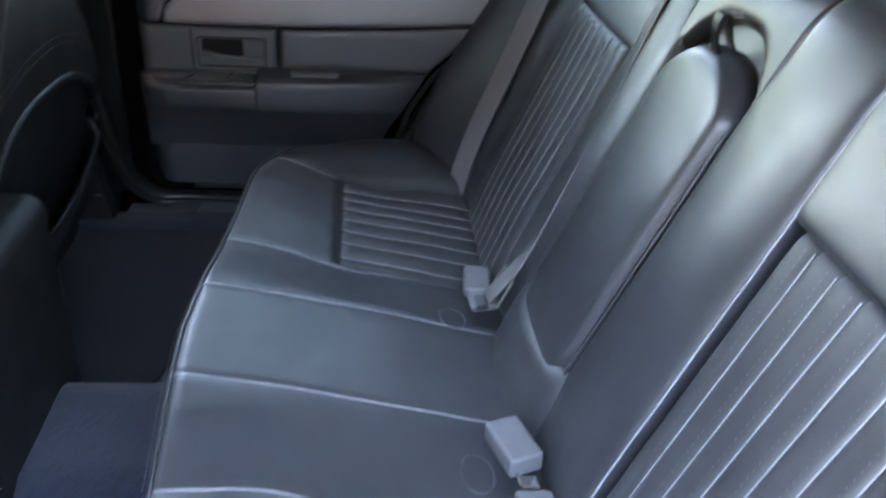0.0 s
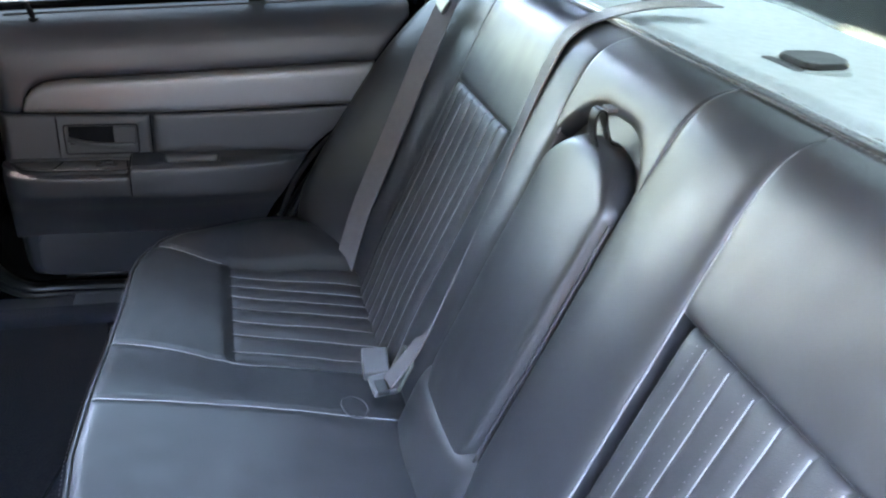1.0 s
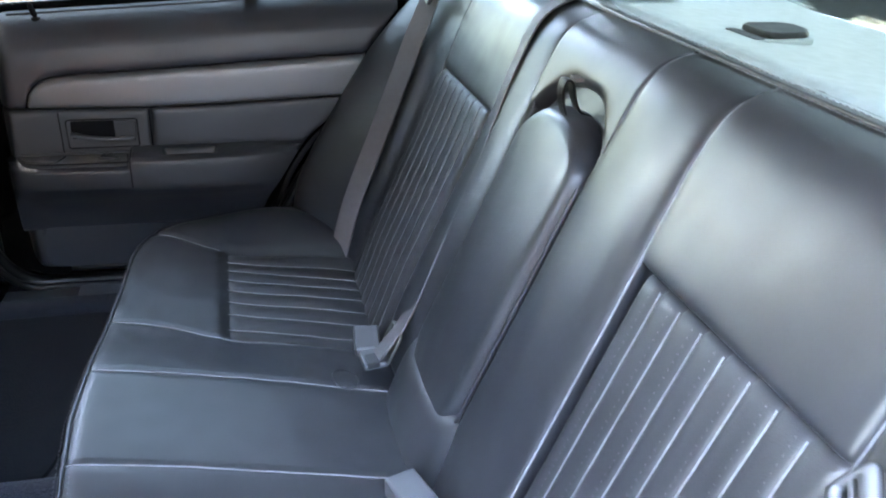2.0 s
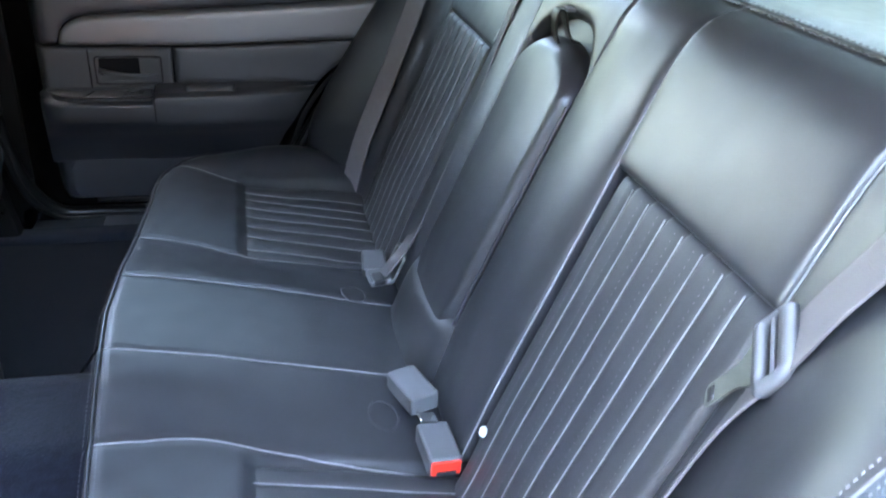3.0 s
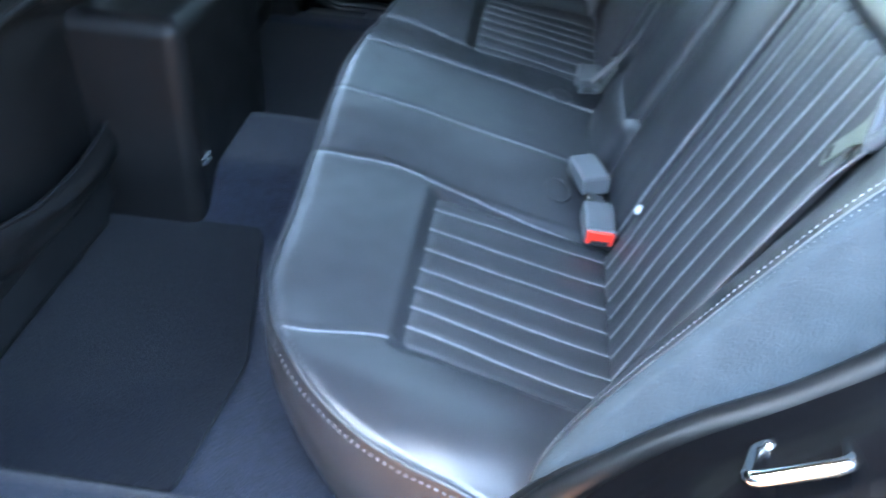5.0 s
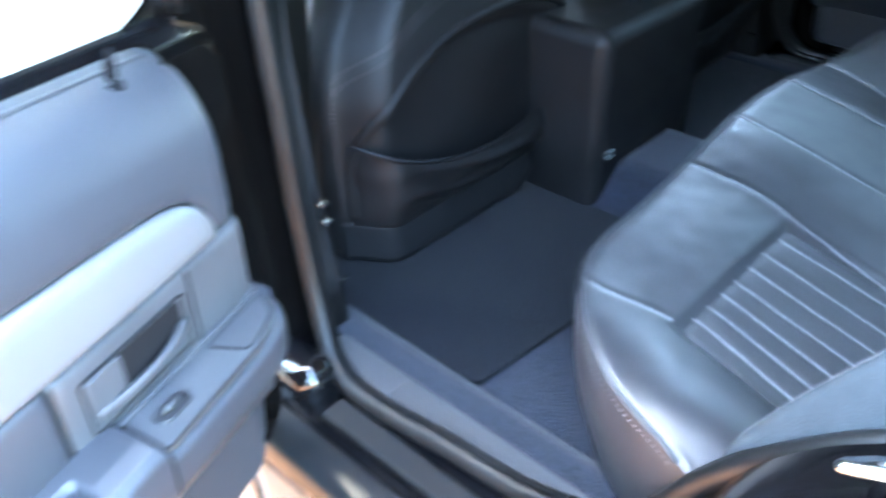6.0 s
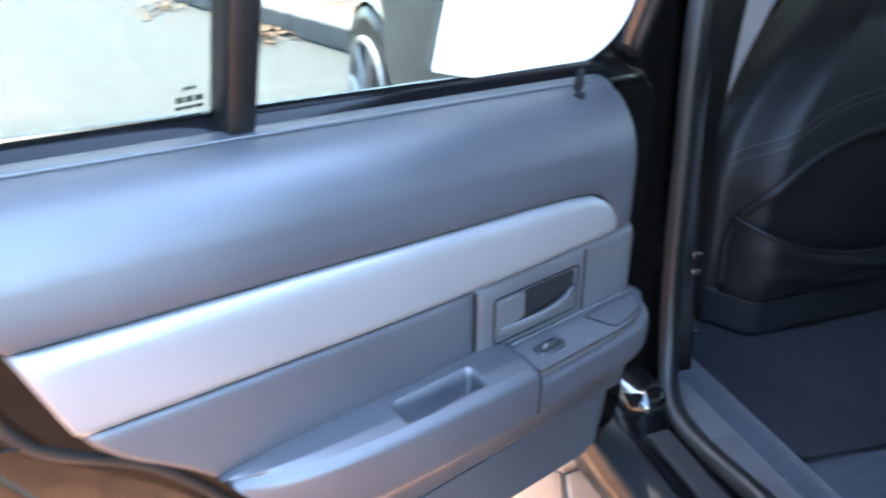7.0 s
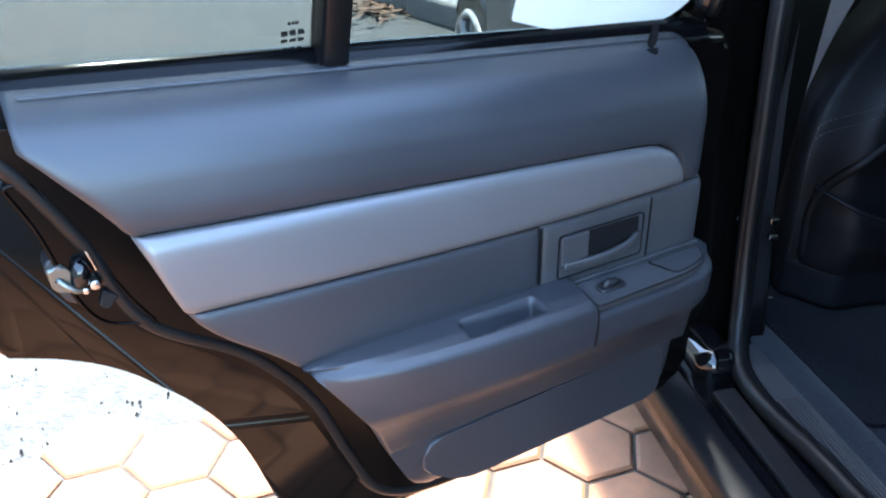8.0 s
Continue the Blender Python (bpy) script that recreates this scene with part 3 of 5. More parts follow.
for near in (True, False):
    def Y(y, near=near):
        return y if near else 2 * 0.95 - y
    # sill: painted rocker, inner step, ribbed scuff plate
    sill_prof = [(0.02, 0.16), (0.004, 0.22), (0.012, 0.275), (0.03, 0.288), (0.075, 0.292), (0.085, 0.300), (0.20, 0.302), (0.21, 0.29), (0.21, 0.16)]
    sill = part("sill", slab([(Y(a), b) for a, b in sill_prof], -0.75, 0.62, "x", 0.004), SHADED_BLACK, body)
    scuff = part("scuff_plate", slab([(Y(a), b) for a, b in ((0.146, 0.298), (0.149, 0.310), (0.196, 0.313), (0.216, 0.303), (0.216, 0.292), (0.146, 0.292))], -0.290, 0.34, "x", 0.003), PLASTIC, sill, "ribbed charcoal scuff plate")
    for k in range(8):
        y = 0.150 + k * 0.0058
        part("rib", box(-0.140, 0.33, min(Y(y), Y(y + 0.0032)), max(Y(y), Y(y + 0.0032)), 0.309, 0.3155, 0.001, 2), PLASTIC, scuff)
    part("rocker_plate", slab([(Y(a), b) for a, b in ((-0.012, 0.262), (-0.008, 0.284), (0.000, 0.291), (0.046, 0.296), (0.052, 0.291), (0.052, 0.262))], -0.75, 0.46, "x", 0.003), SATIN_BLACK, sill, "satin black rocker cover")
    part("step_plate", slab([(Y(a), b) for a, b in ((0.070, 0.290), (0.072, 0.3025), (0.076, 0.3045), (0.107, 0.306), (0.112, 0.304), (0.113, 0.290))], -0.19, 0.40, "x", 0.002), SATIN_BLACK, sill, "satin charcoal step plate")
    part("sill_carpet", slab([(Y(a), b) for a, b in ((0.198, 0.296), (0.203, 0.316), (0.235, 0.314), (0.257, 0.307), (0.257, 0.294))], -0.55, 0.36, "x", 0.004), CARPET, sill)
    # side wall of the wheel arch and rear quarter behind the door
    quarter = [(0.34, 0.16), (0.50, 0.16), (0.52, 0.40), (0.66, 0.62), (0.95, 0.70), (1.6, 0.70), (1.7, 0.93), (1.25, 0.955), (0.95, 1.08), (0.64, 1.36)] + [(p.x, p.z) for p in spline([(0.54, 0, 1.36), (0.60, 0, 1.20), (0.635, 0, 1.05), (0.615, 0, 0.88), (0.565, 0, 0.79), (0.49, 0, 0.715), (0.42, 0, 0.655), (0.37, 0, 0.59), (0.335, 0, 0.51)], 6)]
    a, b = sorted((Y(0.02), Y(0.125)))
    bm = slab([(x, z) for x, z in quarter], a, b, "y")
    for v in bm.verts:
        v.co.y += (1 if near else -1) * 0.30 * max(0, v.co.z - 0.93)
    edge_split(part("quarter_panel", bm, SHADED_BLACK, body), 40)
    # pillar between the doors
    pil = [(-0.50, 0.20), (-0.315, 0.20), (-0.338, 0.34), (-0.362, 0.49), (-0.385, 0.66), (-0.41, 0.92), (-0.44, 1.36), (-0.54, 1.36), (-0.52, 0.92)]
    a, b = sorted((Y(0.075), Y(0.185)))
    bm = slab(pil, a, b, "y", 0.006)
    for v in bm.verts:
        v.co.y += (1 if near else -1) * 0.30 * max(0, v.co.z - 0.92)
    part("door_pillar", bm, DOOR_PAINT, body, "gloss black door pillar")
    a, b = sorted((Y(0.188), Y(0.232)))
    bm = slab([(-0.52, 0.29), (-0.30, 0.29), (-0.325, 0.40), (-0.352, 0.55), (-0.375, 0.72), (-0.40, 0.95), (-0.43, 1.34), (-0.53, 1.34)], a, b, "y", 0.010)
    for v in bm.verts:
        v.co.y += (1 if near else -1) * 0.30 * max(0, v.co.z - 0.92)
    pt = part("pillar_trim", bm, SATIN_BLACK, body, "charcoal pillar trim")
    # rubber round the doorway
    ring = [(0.00, 0.137, 0.318), (0.12, 0.146, 0.320), (0.23, 0.152, 0.36), (0.285, 0.154, 0.43), (0.322, 0.154, 0.50), (0.372, 0.150, 0.575), (0.437, 0.146, 0.648), (0.505, 0.142, 0.706), (0.572, 0.142, 0.785),
            (0.625, 0.142, 0.90), (0.640, 0.165, 1.03), (0.60, 0.22, 1.20), (0.50, 0.262, 1.325), (0.30, 0.27, 1.352), (-0.20, 0.27, 1.352), (-0.35, 0.262, 1.30), (-0.375, 0.212, 1.10), (-0.350, 0.174, 0.92),
            (-0.334, 0.170, 0.70), (-0.318, 0.168, 0.52), (-0.290, 0.160, 0.40), (-0.238, 0.138, 0.328), (-0.15, 0.125, 0.316)]
    pts = spline([(x, Y(y), z) for x, y, z in ring + ring[:1]], 6)[:-1]
    part("door_rubber", tube(pts, 0.015, 12, closed=True), RUBBER, body, "thick black door rubber")
    inner = [Vector(p) + Vector((-0.006, 0.017 if near else -0.017, -0.004)) for p in pts]
    part("rubber_lip", tube(inner, 0.008, 8, closed=True), RUBBER, body)
    # bright strip and bolts on the pillar trim
    for x, y, z, h in ((-0.320, 0.212, 0.535, 0.005), (-0.318, 0.214, 0.505, 0.005), (-0.330, 0.238, 0.377, 0.003)):
        part("trim_clip", box(x - 0.006, x + 0.006, min(Y(y - 0.008), Y(y + 0.008)), max(Y(y - 0.008), Y(y + 0.008)), z - h, z + h, 0.002), CHROME, pt)
    part("jamb_corner", box(-0.335, -0.212, min(Y(0.064), Y(0.140)), max(Y(0.064), Y(0.140)), 0.25, 0.352, 0.034, 6), GLOSS_PAINT, body, "glossy black painted door jamb")
    # roof side rail and front quarter: close the cabin
    a, b = sorted((Y(0.085), Y(0.34)))
    part("roof_rail", box(-1.1, 0.72, a, b, 1.345, 1.425, 0.02), BLACK_PAINT, body)
    a, b = sorted((Y(0.02), Y(0.07)))
    fd = part("front_door", slab([(-1.55, 0.22), (-0.350, 0.22), (-0.365, 0.91), (-1.55, 0.88)], a, b, "y", 0.01), BODY_PAINT, body)
    bm = bmesh.new()
    q = [(-0.545, Y(0.10), 0.90), (-1.45, Y(0.10), 0.88), (-0.95, Y(0.24), 1.35), (-0.56, Y(0.24), 1.36)]
    A, B = [bm.verts.new(p) for p in q], [bm.verts.new((p[0], p[1] + (0.004 if near else -0.004), p[2])) for p in q]
    bm.faces.new(A), bm.faces.new(B[::-1])
    for i in range(4):
        bm.faces.new((A[i], A[(i + 1) % 4], B[(i + 1) % 4], B[i]))
    part("front_window", bm, FRONT_GLASS, body, smooth=False)
part("roof", box(-1.05, 0.78, 0.30, 1.60, 1.40, 1.43, 0.012), BLACK_PAINT, body)
part("headliner", box(-1.0, 0.75, 0.31, 1.59, 1.385, 1.395, 0.003), HEADLINER, body, "pale grey cloth headliner")
part("firewall", box(-1.62, -1.55, 0.1, 1.8, 0.2, 0.92, 0.01), PLASTIC_DARK, body)
part("engine_bonnet", box(-2.75, -1.6, 0.42, 1.48, 0.25, 0.90, 0.08, 4), BLACK_PAINT, body)
part("boot_lid", box(1.15, 2.1, 0.10, 1.80, 0.30, 0.95, 0.06, 4), BLACK_PAINT, body)
part("dashboard", box(-1.56, -1.12, 0.20, 1.70, 0.62, 0.93, 0.06, 4), PLASTIC_DARK, body)
part("clock_display", box(-1.125, -1.117, 0.52, 0.60, 0.80, 0.83, 0.001), GREEN, body, "small lit green display")
for nm, pts4 in (("windscreen", ((-1.5, 0.22, 0.92), (-1.5, 1.68, 0.92), (-1.02, 1.56, 1.385), (-1.02, 0.34, 1.385))), ("rear_window", ((1.24, 0.30, 0.965), (1.24, 1.60, 0.965), (0.76, 1.55, 1.385), (0.76, 0.35, 1.385)))):
    bm = bmesh.new()
    A, B = [bm.verts.new(p) for p in pts4], [bm.verts.new((p[0], p[1], p[2] + 0.004)) for p in pts4]
    bm.faces.new(A), bm.faces.new(B[::-1])
    for i in range(4):
        bm.faces.new((A[i], A[(i + 1) % 4], B[(i + 1) % 4], B[i]))
    part(nm, bm, DIMMING_GLASS if nm == "windscreen" else REAR_GLASS, body, smooth=False)
# pillars that close the body beside the windscreen and the rear window
for near in (True, False):
    def Y(y, near=near):
        return y if near else 2 * 0.95 - y
    for nm, quad in (("windscreen_pillar", ((-1.52, 0.235, 0.90), (-1.02, 0.36, 1.40), (-0.93, 0.225, 1.37), (-1.47, 0.085, 0.86))),
                     ("rear_pillar", ((1.26, 0.32, 0.945), (0.745, 0.37, 1.40), (0.60, 0.225, 1.37), (1.27, 0.10, 0.93)))):
        bm = bmesh.new()
        A, B = [bm.verts.new((p[0], Y(p[1]), p[2])) for p in quad], [bm.verts.new((p[0], Y(p[1] - 0.02), p[2] + 0.02)) for p in quad]
        bm.faces.new(A), bm.faces.new(B[::-1])
        for i in range(4):
            bm.faces.new((A[i], A[(i + 1) % 4], B[(i + 1) % 4], B[i]))
        part(nm, bm, PLASTIC, body, smooth=False)
# parcel shelf, with its moulded rise at the front edge and the strap cover
def shelf_fn(u, v):
    x, y = lerp(0.735, 1.27, u), lerp(0.22, 1.68, v)
    z = 1.012 - 0.05 * u - 0.012 * math.exp(-((x - 0.765) / 0.012) ** 2) + 0.012 * smooth(abs(y - 0.95), 0.38, 0.55) * smooth(x, 0.78, 0.9)
    return (x, y, z)
shelf = part("parcel_shelf", sheet(shelf_fn, 50, 40, (0, 0, -0.03)), SHELF, body, "pale grey parcel shelf")
for y in (0.985, 0.55, 1.40):
    cover = part("anchor_cover", slab(rounded([(0.845, y - 0.045), (0.945, y - 0.035), (0.955, y + 0.04), (0.85, y + 0.045)], 0.02, 5), 0.992, 1.0015, "z", 0.004), SHELF, shelf, "moulded strap anchor cover")
    part("slot", slab(rounded([(0.852, y - 0.038), (0.868, y - 0.036), (0.868, y + 0.036), (0.852, y + 0.038)], 0.006, 4), 0.998, 1.0025, "z"), PLASTIC_DARK, cover)
    part("flap", slab(rounded([(0.870, y - 0.036), (0.938, y - 0.030), (0.946, y + 0.034), (0.872, y + 0.036)], 0.014, 5), 1.000, 1.010, "z", 0.005), PLASTIC_DARK, cover)
# striker and hinge on the painted doorway
part("striker", tube(rounded([(0.462, 0.102, 0.690), (0.441, 0.054, 0.712), (0.497, 0.056, 0.738), (0.512, 0.100, 0.716)], 0.012, 5), 0.0055, 10), CHROME, body, "bright door striker loop")
part("hinge_leaf", box(-0.345, -0.318, 0.070, 0.120, 0.22, 0.30, 0.004), BLACK_PAINT, body)
for near in (True, False):
    def Y(y, near=near):
        return y if near else 2 * 0.95 - y
    part("waist_moulding", box(-1.50, -0.352, min(Y(0.006), Y(0.022)), max(Y(0.006), Y(0.022)), 0.872, 0.892, 0.005), CHROME, body, "bright waist moulding")
    arch = [(-1.56, 0.88), (-1.552, 0.88), (-1.552, 0.60)] + [(-1.72 + 0.37 * math.cos(a), 0.33 + 0.37 * math.sin(a)) for a in (radians(38) + (math.pi - radians(38)) * k / 16 for k in range(17))] + [(-2.32, 0.28), (-2.50, 0.30), (-2.70, 0.34), (-2.78, 0.60), (-2.70, 0.80), (-2.40, 0.85), (-2.10, 0.87)]
    a, c = sorted((Y(0.03), Y(0.14)))
    bm = slab(arch, a, c, "y")
    for v in bm.verts:
        v.co.y += (1 if near else -1) * 0.62 * max(0.0, -2.03 - v.co.x) ** 0.9
    edge_split(part("front_wing", bm, BODY_PAINT, body), 40)
    for wx in (-1.72, 0.98):
        hub = Vector((wx, Y(0.13), 0.342))
        k = 1 if near else -1
        tyre = part("wheel", tube([hub + Vector((0, k * d, 0)) for d in (-0.11, -0.10, 0.10, 0.11)], [0.30, 0.342, 0.342, 0.30], 40), RUBBER, body)
        rim = bmesh.new()
        rc = [hub + Vector((math.cos(a) * 0.245, -k * 0.112, math.sin(a) * 0.245)) for a in (2 * math.pi * q / 32 for q in range(32))]
        tube(rc, 0.014, 6, rim, True)
        for q in range(9):
            a = 2 * math.pi * q / 9
            tube([hub + Vector((0, -k * 0.108, 0)), hub + Vector((math.cos(a) * 0.245, -k * 0.110, math.sin(a) * 0.245))], [0.034, 0.018], 6, rim)
        part("rim", rim, ALLOY, tyre, "pale alloy wheel rim")
part("far_door_gap", box(-0.43, -0.283, 1.765, 1.805, 0.22, 0.95, 0.004), RUBBER, body)
for near in (True, False):
    a, c = (0.112, 0.122) if near else (1.778, 1.788)
    part("inner_quarter", slab([(0.33, 0.16), (1.2, 0.16), (1.2, 0.95), (0.70, 1.02), (0.640, 1.02), (0.605, 0.86), (0.505, 0.70), (0.375, 0.572), (0.325, 0.49)], a, c, "y", 0.002), SHADED_BLACK, body)


# ---- rear doors: built closed, u back from the hinge, v inwards, then turned on the hinge ----
HINGE, OPEN = (-0.317, 0.006), 70.04
REAR_EDGE = [(0.479, 0.352), (0.529, 0.383), (0.56, 0.44), (0.60, 0.53), (0.673, 0.633), (0.765, 0.72), (0.805, 0.817), (0.85, 0.877), (0.89, 0.92)]
TRIM_TOP = [(0.138, 0.717), (0.142, 0.735), (0.152, 0.752), (0.168, 0.765), (0.192, 0.774), (0.25, 0.780), (0.336, 0.785), (0.803, 0.814)]
TRIM_LOW = [(0.138, 0.716), (0.362, 0.714), (0.77, 0.728)]
PAD = [(0.70, 0.164), (0.80, 0.164), (0.83, 0.161), (0.855, 0.152), (0.875, 0.138), (0.888, 0.122), (0.897, 0.104), (0.902, 0.088)]


def rear_low(u):
    return along(REAR_EDGE, u) if u > 0.479 else -1


def rear_door(name, near):
    s = 1 if near else -1
    if near:
        at = pose(HINGE[0], HINGE[1], 0, 0, 0, -OPEN)
        words = "open rear car door with charcoal vinyl panel, silver trim strip and black paint"
    else:
        at = pose(HINGE[0], 2 * MID - HINGE[1], 0)
        words = "closed rear car door with charcoal vinyl panel and silver trim strip"
    door = thing(name, words, "car door", group="rear doors", m=at)

    def P(u, v, z):
        return Vector((u, s * v, z))

    def add(pname, bm, mat, parent=door, label="", **kw):
        return part(pname, bm, mat, parent, label, **kw)

    def plate(outline, v0, v1, bevel=0.0):
        return slab([(a, b) for a, b in outline], s * v0, s * v1, "y", bevel)

    def patch(lo, hi, u0, u1, fv, nu, nv, thick=0.02, roll=0.005, soft=0.006, edges="lrbt"):
        def fn(a, b):
            u = lerp(u0, u1, a)
            z0, z1 = lo(u), hi(u)
            z = lerp(z0, max(z1, z0 + 0.001), b)
            v = fv(u, z)
            d = []
            if "l" in edges:
                d.append(a * (u1 - u0))
            if "r" in edges:
                d.append((1 - a) * (u1 - u0))
            if "b" in edges:
                d.append(b * (z1 - z0))
            if "t" in edges:
                d.append((1 - b) * (z1 - z0))
            for q in d:
                v -= roll * math.exp(-max(q, 0) / soft)
            v += 0.0008 * noise.noise(Vector((u * 7, z * 7, 3.3)))
            return P(u, v, z)
        return sheet(fn, nu, nv, (0, -s * thick, 0))

    # painted shell, with the cut for the wheel
    shell = rounded([(0.0, 0.30), (0.655, 0.30), (0.672, 0.33), (0.69, 0.388), (0.72, 0.494), (0.757, 0.563), (0.825, 0.639), (0.874, 0.671), (0.95, 0.70), (0.97, 0.90), (0.97, 0.93), (0.0, 0.875)],
                    [0.04, 0.01, 0.01, 0.04, 0.06, 0.06, 0.05, 0.05, 0.03, 0.02, 0.02, 0.02], 6)
    add("shell", plate(shell, -0.005, 0.085, 0.012), DOOR_PAINT, label="black painted door shell")
    inner = rounded([(0.03, 0.335), (0.52, 0.335), (0.60, 0.40), (0.63, 0.48), (0.67, 0.57), (0.74, 0.645), (0.825, 0.71), (0.86, 0.82), (0.90, 0.90), (0.90, 0.915), (0.03, 0.872)],
                    [0.04, 0.05, 0.05, 0.05, 0.05, 0.05, 0.05, 0.04, 0.02, 0.02, 0.02], 5)
    add("inner_frame", plate(inner, 0.08, 0.118, 0.010), DOOR_PAINT)
    # rubber that follows the edge of the shell
    seal = spline([P(u, 0.112, z) for u, z in ((0.16, 0.345), (0.30, 0.342), (0.48, 0.340), (0.565, 0.37), (0.605, 0.45), (0.645, 0.55), (0.71, 0.635), (0.80, 0.705), (0.838, 0.80), (0.875, 0.87), (0.90, 0.90))], 8)
    add("door_seal", tube(seal, 0.009, 8), RUBBER)
    # padded top, silver strip, middle panel
    add("upper_pad", patch(lambda u: max(along(TRIM_TOP, u) + 0.002 if u > 0.136 else 0.7155, rear_low(u)), lambda u: 0.894 + 0.066 * (u - 0.2), 0.088, 0.872, lambda u, z: along(PAD, z + 0.008 - 0.066 * (u - 0.2)) - 0.03 * (1 - smooth(u, 0.085, 0.125)) ** 2, 110, 50, edges="lb"), VINYL, label="padded charcoal vinyl door top")
    add("trim_strip", patch(lambda u: max(along(TRIM_LOW, u) + 0.0015, rear_low(u)), lambda u: along(TRIM_TOP, u) - 0.0005, 0.1385, 0.802, lambda u, z: 0.171 - 0.010 * math.exp(-(along(TRIM_TOP, u) - z) / 0.006), 90, 26, roll=0.005, soft=0.004, edges="lrb"), SILVER, label="satin silver trim strip")
    add("middle_panel", patch(lambda u: max(0.628, rear_low(u)), lambda u: along(TRIM_LOW, u) - 0.0025, 0.3636, 0.768, lambda u, z: 0.166, 60, 20, roll=0.004, soft=0.004), VINYL)
    add("handle_panel", patch(lambda u: 0.600, lambda u: along(TRIM_LOW, max(u, 0.138)) - 0.0035, 0.088, 0.3622, lambda u, z: 0.165 - 0.03 * (1 - smooth(u, 0.085, 0.115)) ** 2, 60, 20, roll=0.004, soft=0.004), PLASTIC)
    add("lower_panel", patch(lambda u: max(0.352 + 0.03 * (1 - smooth(u, 0.085, 0.13)) ** 2, rear_low(u)), lambda u: 0.615, 0.088, 0.66, lambda u, z: along([(0.352, 0.118), (0.365, 0.134), (0.40, 0.146), (0.47, 0.153), (0.56, 0.158), (0.62, 0.160)], z) - 0.03 * (1 - smooth(u, 0.085, 0.115)) ** 2, 70, 40, edges="lr"), VINYL)
    low = rounded([(0.125, 0.368), (0.465, 0.366), (0.528, 0.41), (0.515, 0.452), (0.125, 0.462)], [0.02, 0.03, 0.03, 0.025, 0.02], 6)
    add("lower_insert", plate(low, 0.13, 0.1555, 0.004), VINYL)

    # armrest with its pull cup
    def glide(table, x):
        """Smooth curve through the table's points."""
        k = max(0, min(len(table) - 2, sum(1 for q in table if q[0] <= x) - 1))
        p = [table[max(0, min(len(table) - 1, k + d))] for d in (-1, 0, 1, 2)]
        h = p[2][0] - p[1][0]
        m0 = (p[2][1] - p[0][1]) / (p[2][0] - p[0][0]) * h
        m1 = (p[3][1] - p[1][1]) / (p[3][0] - p[1][0]) * h
        w = (x - p[1][0]) / h
        return p[1][1] * (1 + 2 * w) * (1 - w) ** 2 + m0 * w * (1 - w) ** 2 + p[2][1] * w * w * (3 - 2 * w) + m1 * w * w * (w - 1)

    def arm(a, b):
        u = lerp(0.089, 0.668, a)
        vo = glide([(0.089, 0.176), (0.10, 0.196), (0.12, 0.212), (0.15, 0.221), (0.30, 0.226), (0.45, 0.224), (0.56, 0.214), (0.62, 0.199), (0.652, 0.180), (0.668, 0.163)], u)
        zt = 0.618 if u < 0.318 else along([(0.318, 0.618), (0.324, 0.634), (0.60, 0.634), (0.668, 0.630)], u)
        prof = [(0.150, zt), (0.162, zt), (0.172, zt - 0.001), (lerp(0.172, vo, 0.5), zt - 0.003), (vo - 0.010, zt - 0.007), (vo - 0.003, zt - 0.012), (vo, zt - 0.020), (vo - 0.0005, zt - 0.045),
                (vo - 0.004, 0.562), (lerp(0.164, vo, 0.72), 0.544), (lerp(0.162, vo, 0.40), 0.520), (lerp(0.160, vo, 0.15), 0.493), (0.157, 0.463), (0.15, 0.454)]
        k = b * (len(prof) - 1)
        i = min(int(k), len(prof) - 2)
        v, z = (glide([(n, q[c]) for n, q in enumerate(prof)], k) for c in (0, 1)) if k > 5 else (lerp(prof[i][c], prof[i + 1][c], k - i) for c in (0, 1))
        if 0.18 < v < 0.209 and z > zt - 0.012:
            z -= 0.034 * smooth(u, 0.384, 0.390) * (1 - smooth(u, 0.482, 0.488)) * smooth(v, 0.180, 0.184) * (1 - smooth(v, 0.205, 0.209))
        if u > 0.50 and z < rear_low(u) + 0.003:
            z = rear_low(u) + 0.003
        return P(u, v, z)
    add("armrest", sheet(arm, 220, 110), VINYL, label="charcoal vinyl armrest with a pull cup")
    split = [arm((0.3215 - 0.089) / 0.579, b / 40) + P(0, 0.0012, 0.0004) for b in range(4, 25)]
    add("armrest_joint", tube(split, 0.0012, 6), GAP)
    # switch plate on the front half of the armrest
    sw = rounded([(0.105, 0.170), (0.312, 0.170), (0.318, 0.222), (0.17, 0.219), (0.125, 0.207)], [0.004, 0.004, 0.006, 0.02, 0.02], 5)
    add("switch_plate", slab([(a, s * b) for a, b in sw], 0.612, 0.6215, "z", 0.0025), PLASTIC)
    lid = rounded([(0.110, 0.176), (0.198, 0.176), (0.186, 0.214), (0.165, 0.213), (0.126, 0.203)], [0.004, 0.004, 0.006, 0.02, 0.012], 5)
    add("ashtray_lid", slab([(a, s * b) for a, b in lid], 0.6135, 0.6228, "z", 0.0012), PLASTIC)
    add("lid_gap", tube([P(a, b, 0.6217) for a, b in lid], 0.0013, 6, closed=True), GAP)
    add("plate_gap", tube([P(a, b, 0.6196) for a, b in sw], 0.0013, 6, closed=True), GAP)
    add("back_rail", tube([P(0.104 + 0.255 * i / 12, 0.1675, 0.6235) for i in range(13)], 0.0032, 8), PLASTIC)
    bez = rounded([(0.258, 0.186), (0.298, 0.186), (0.298, 0.206), (0.258, 0.206)], 0.0085, 5)
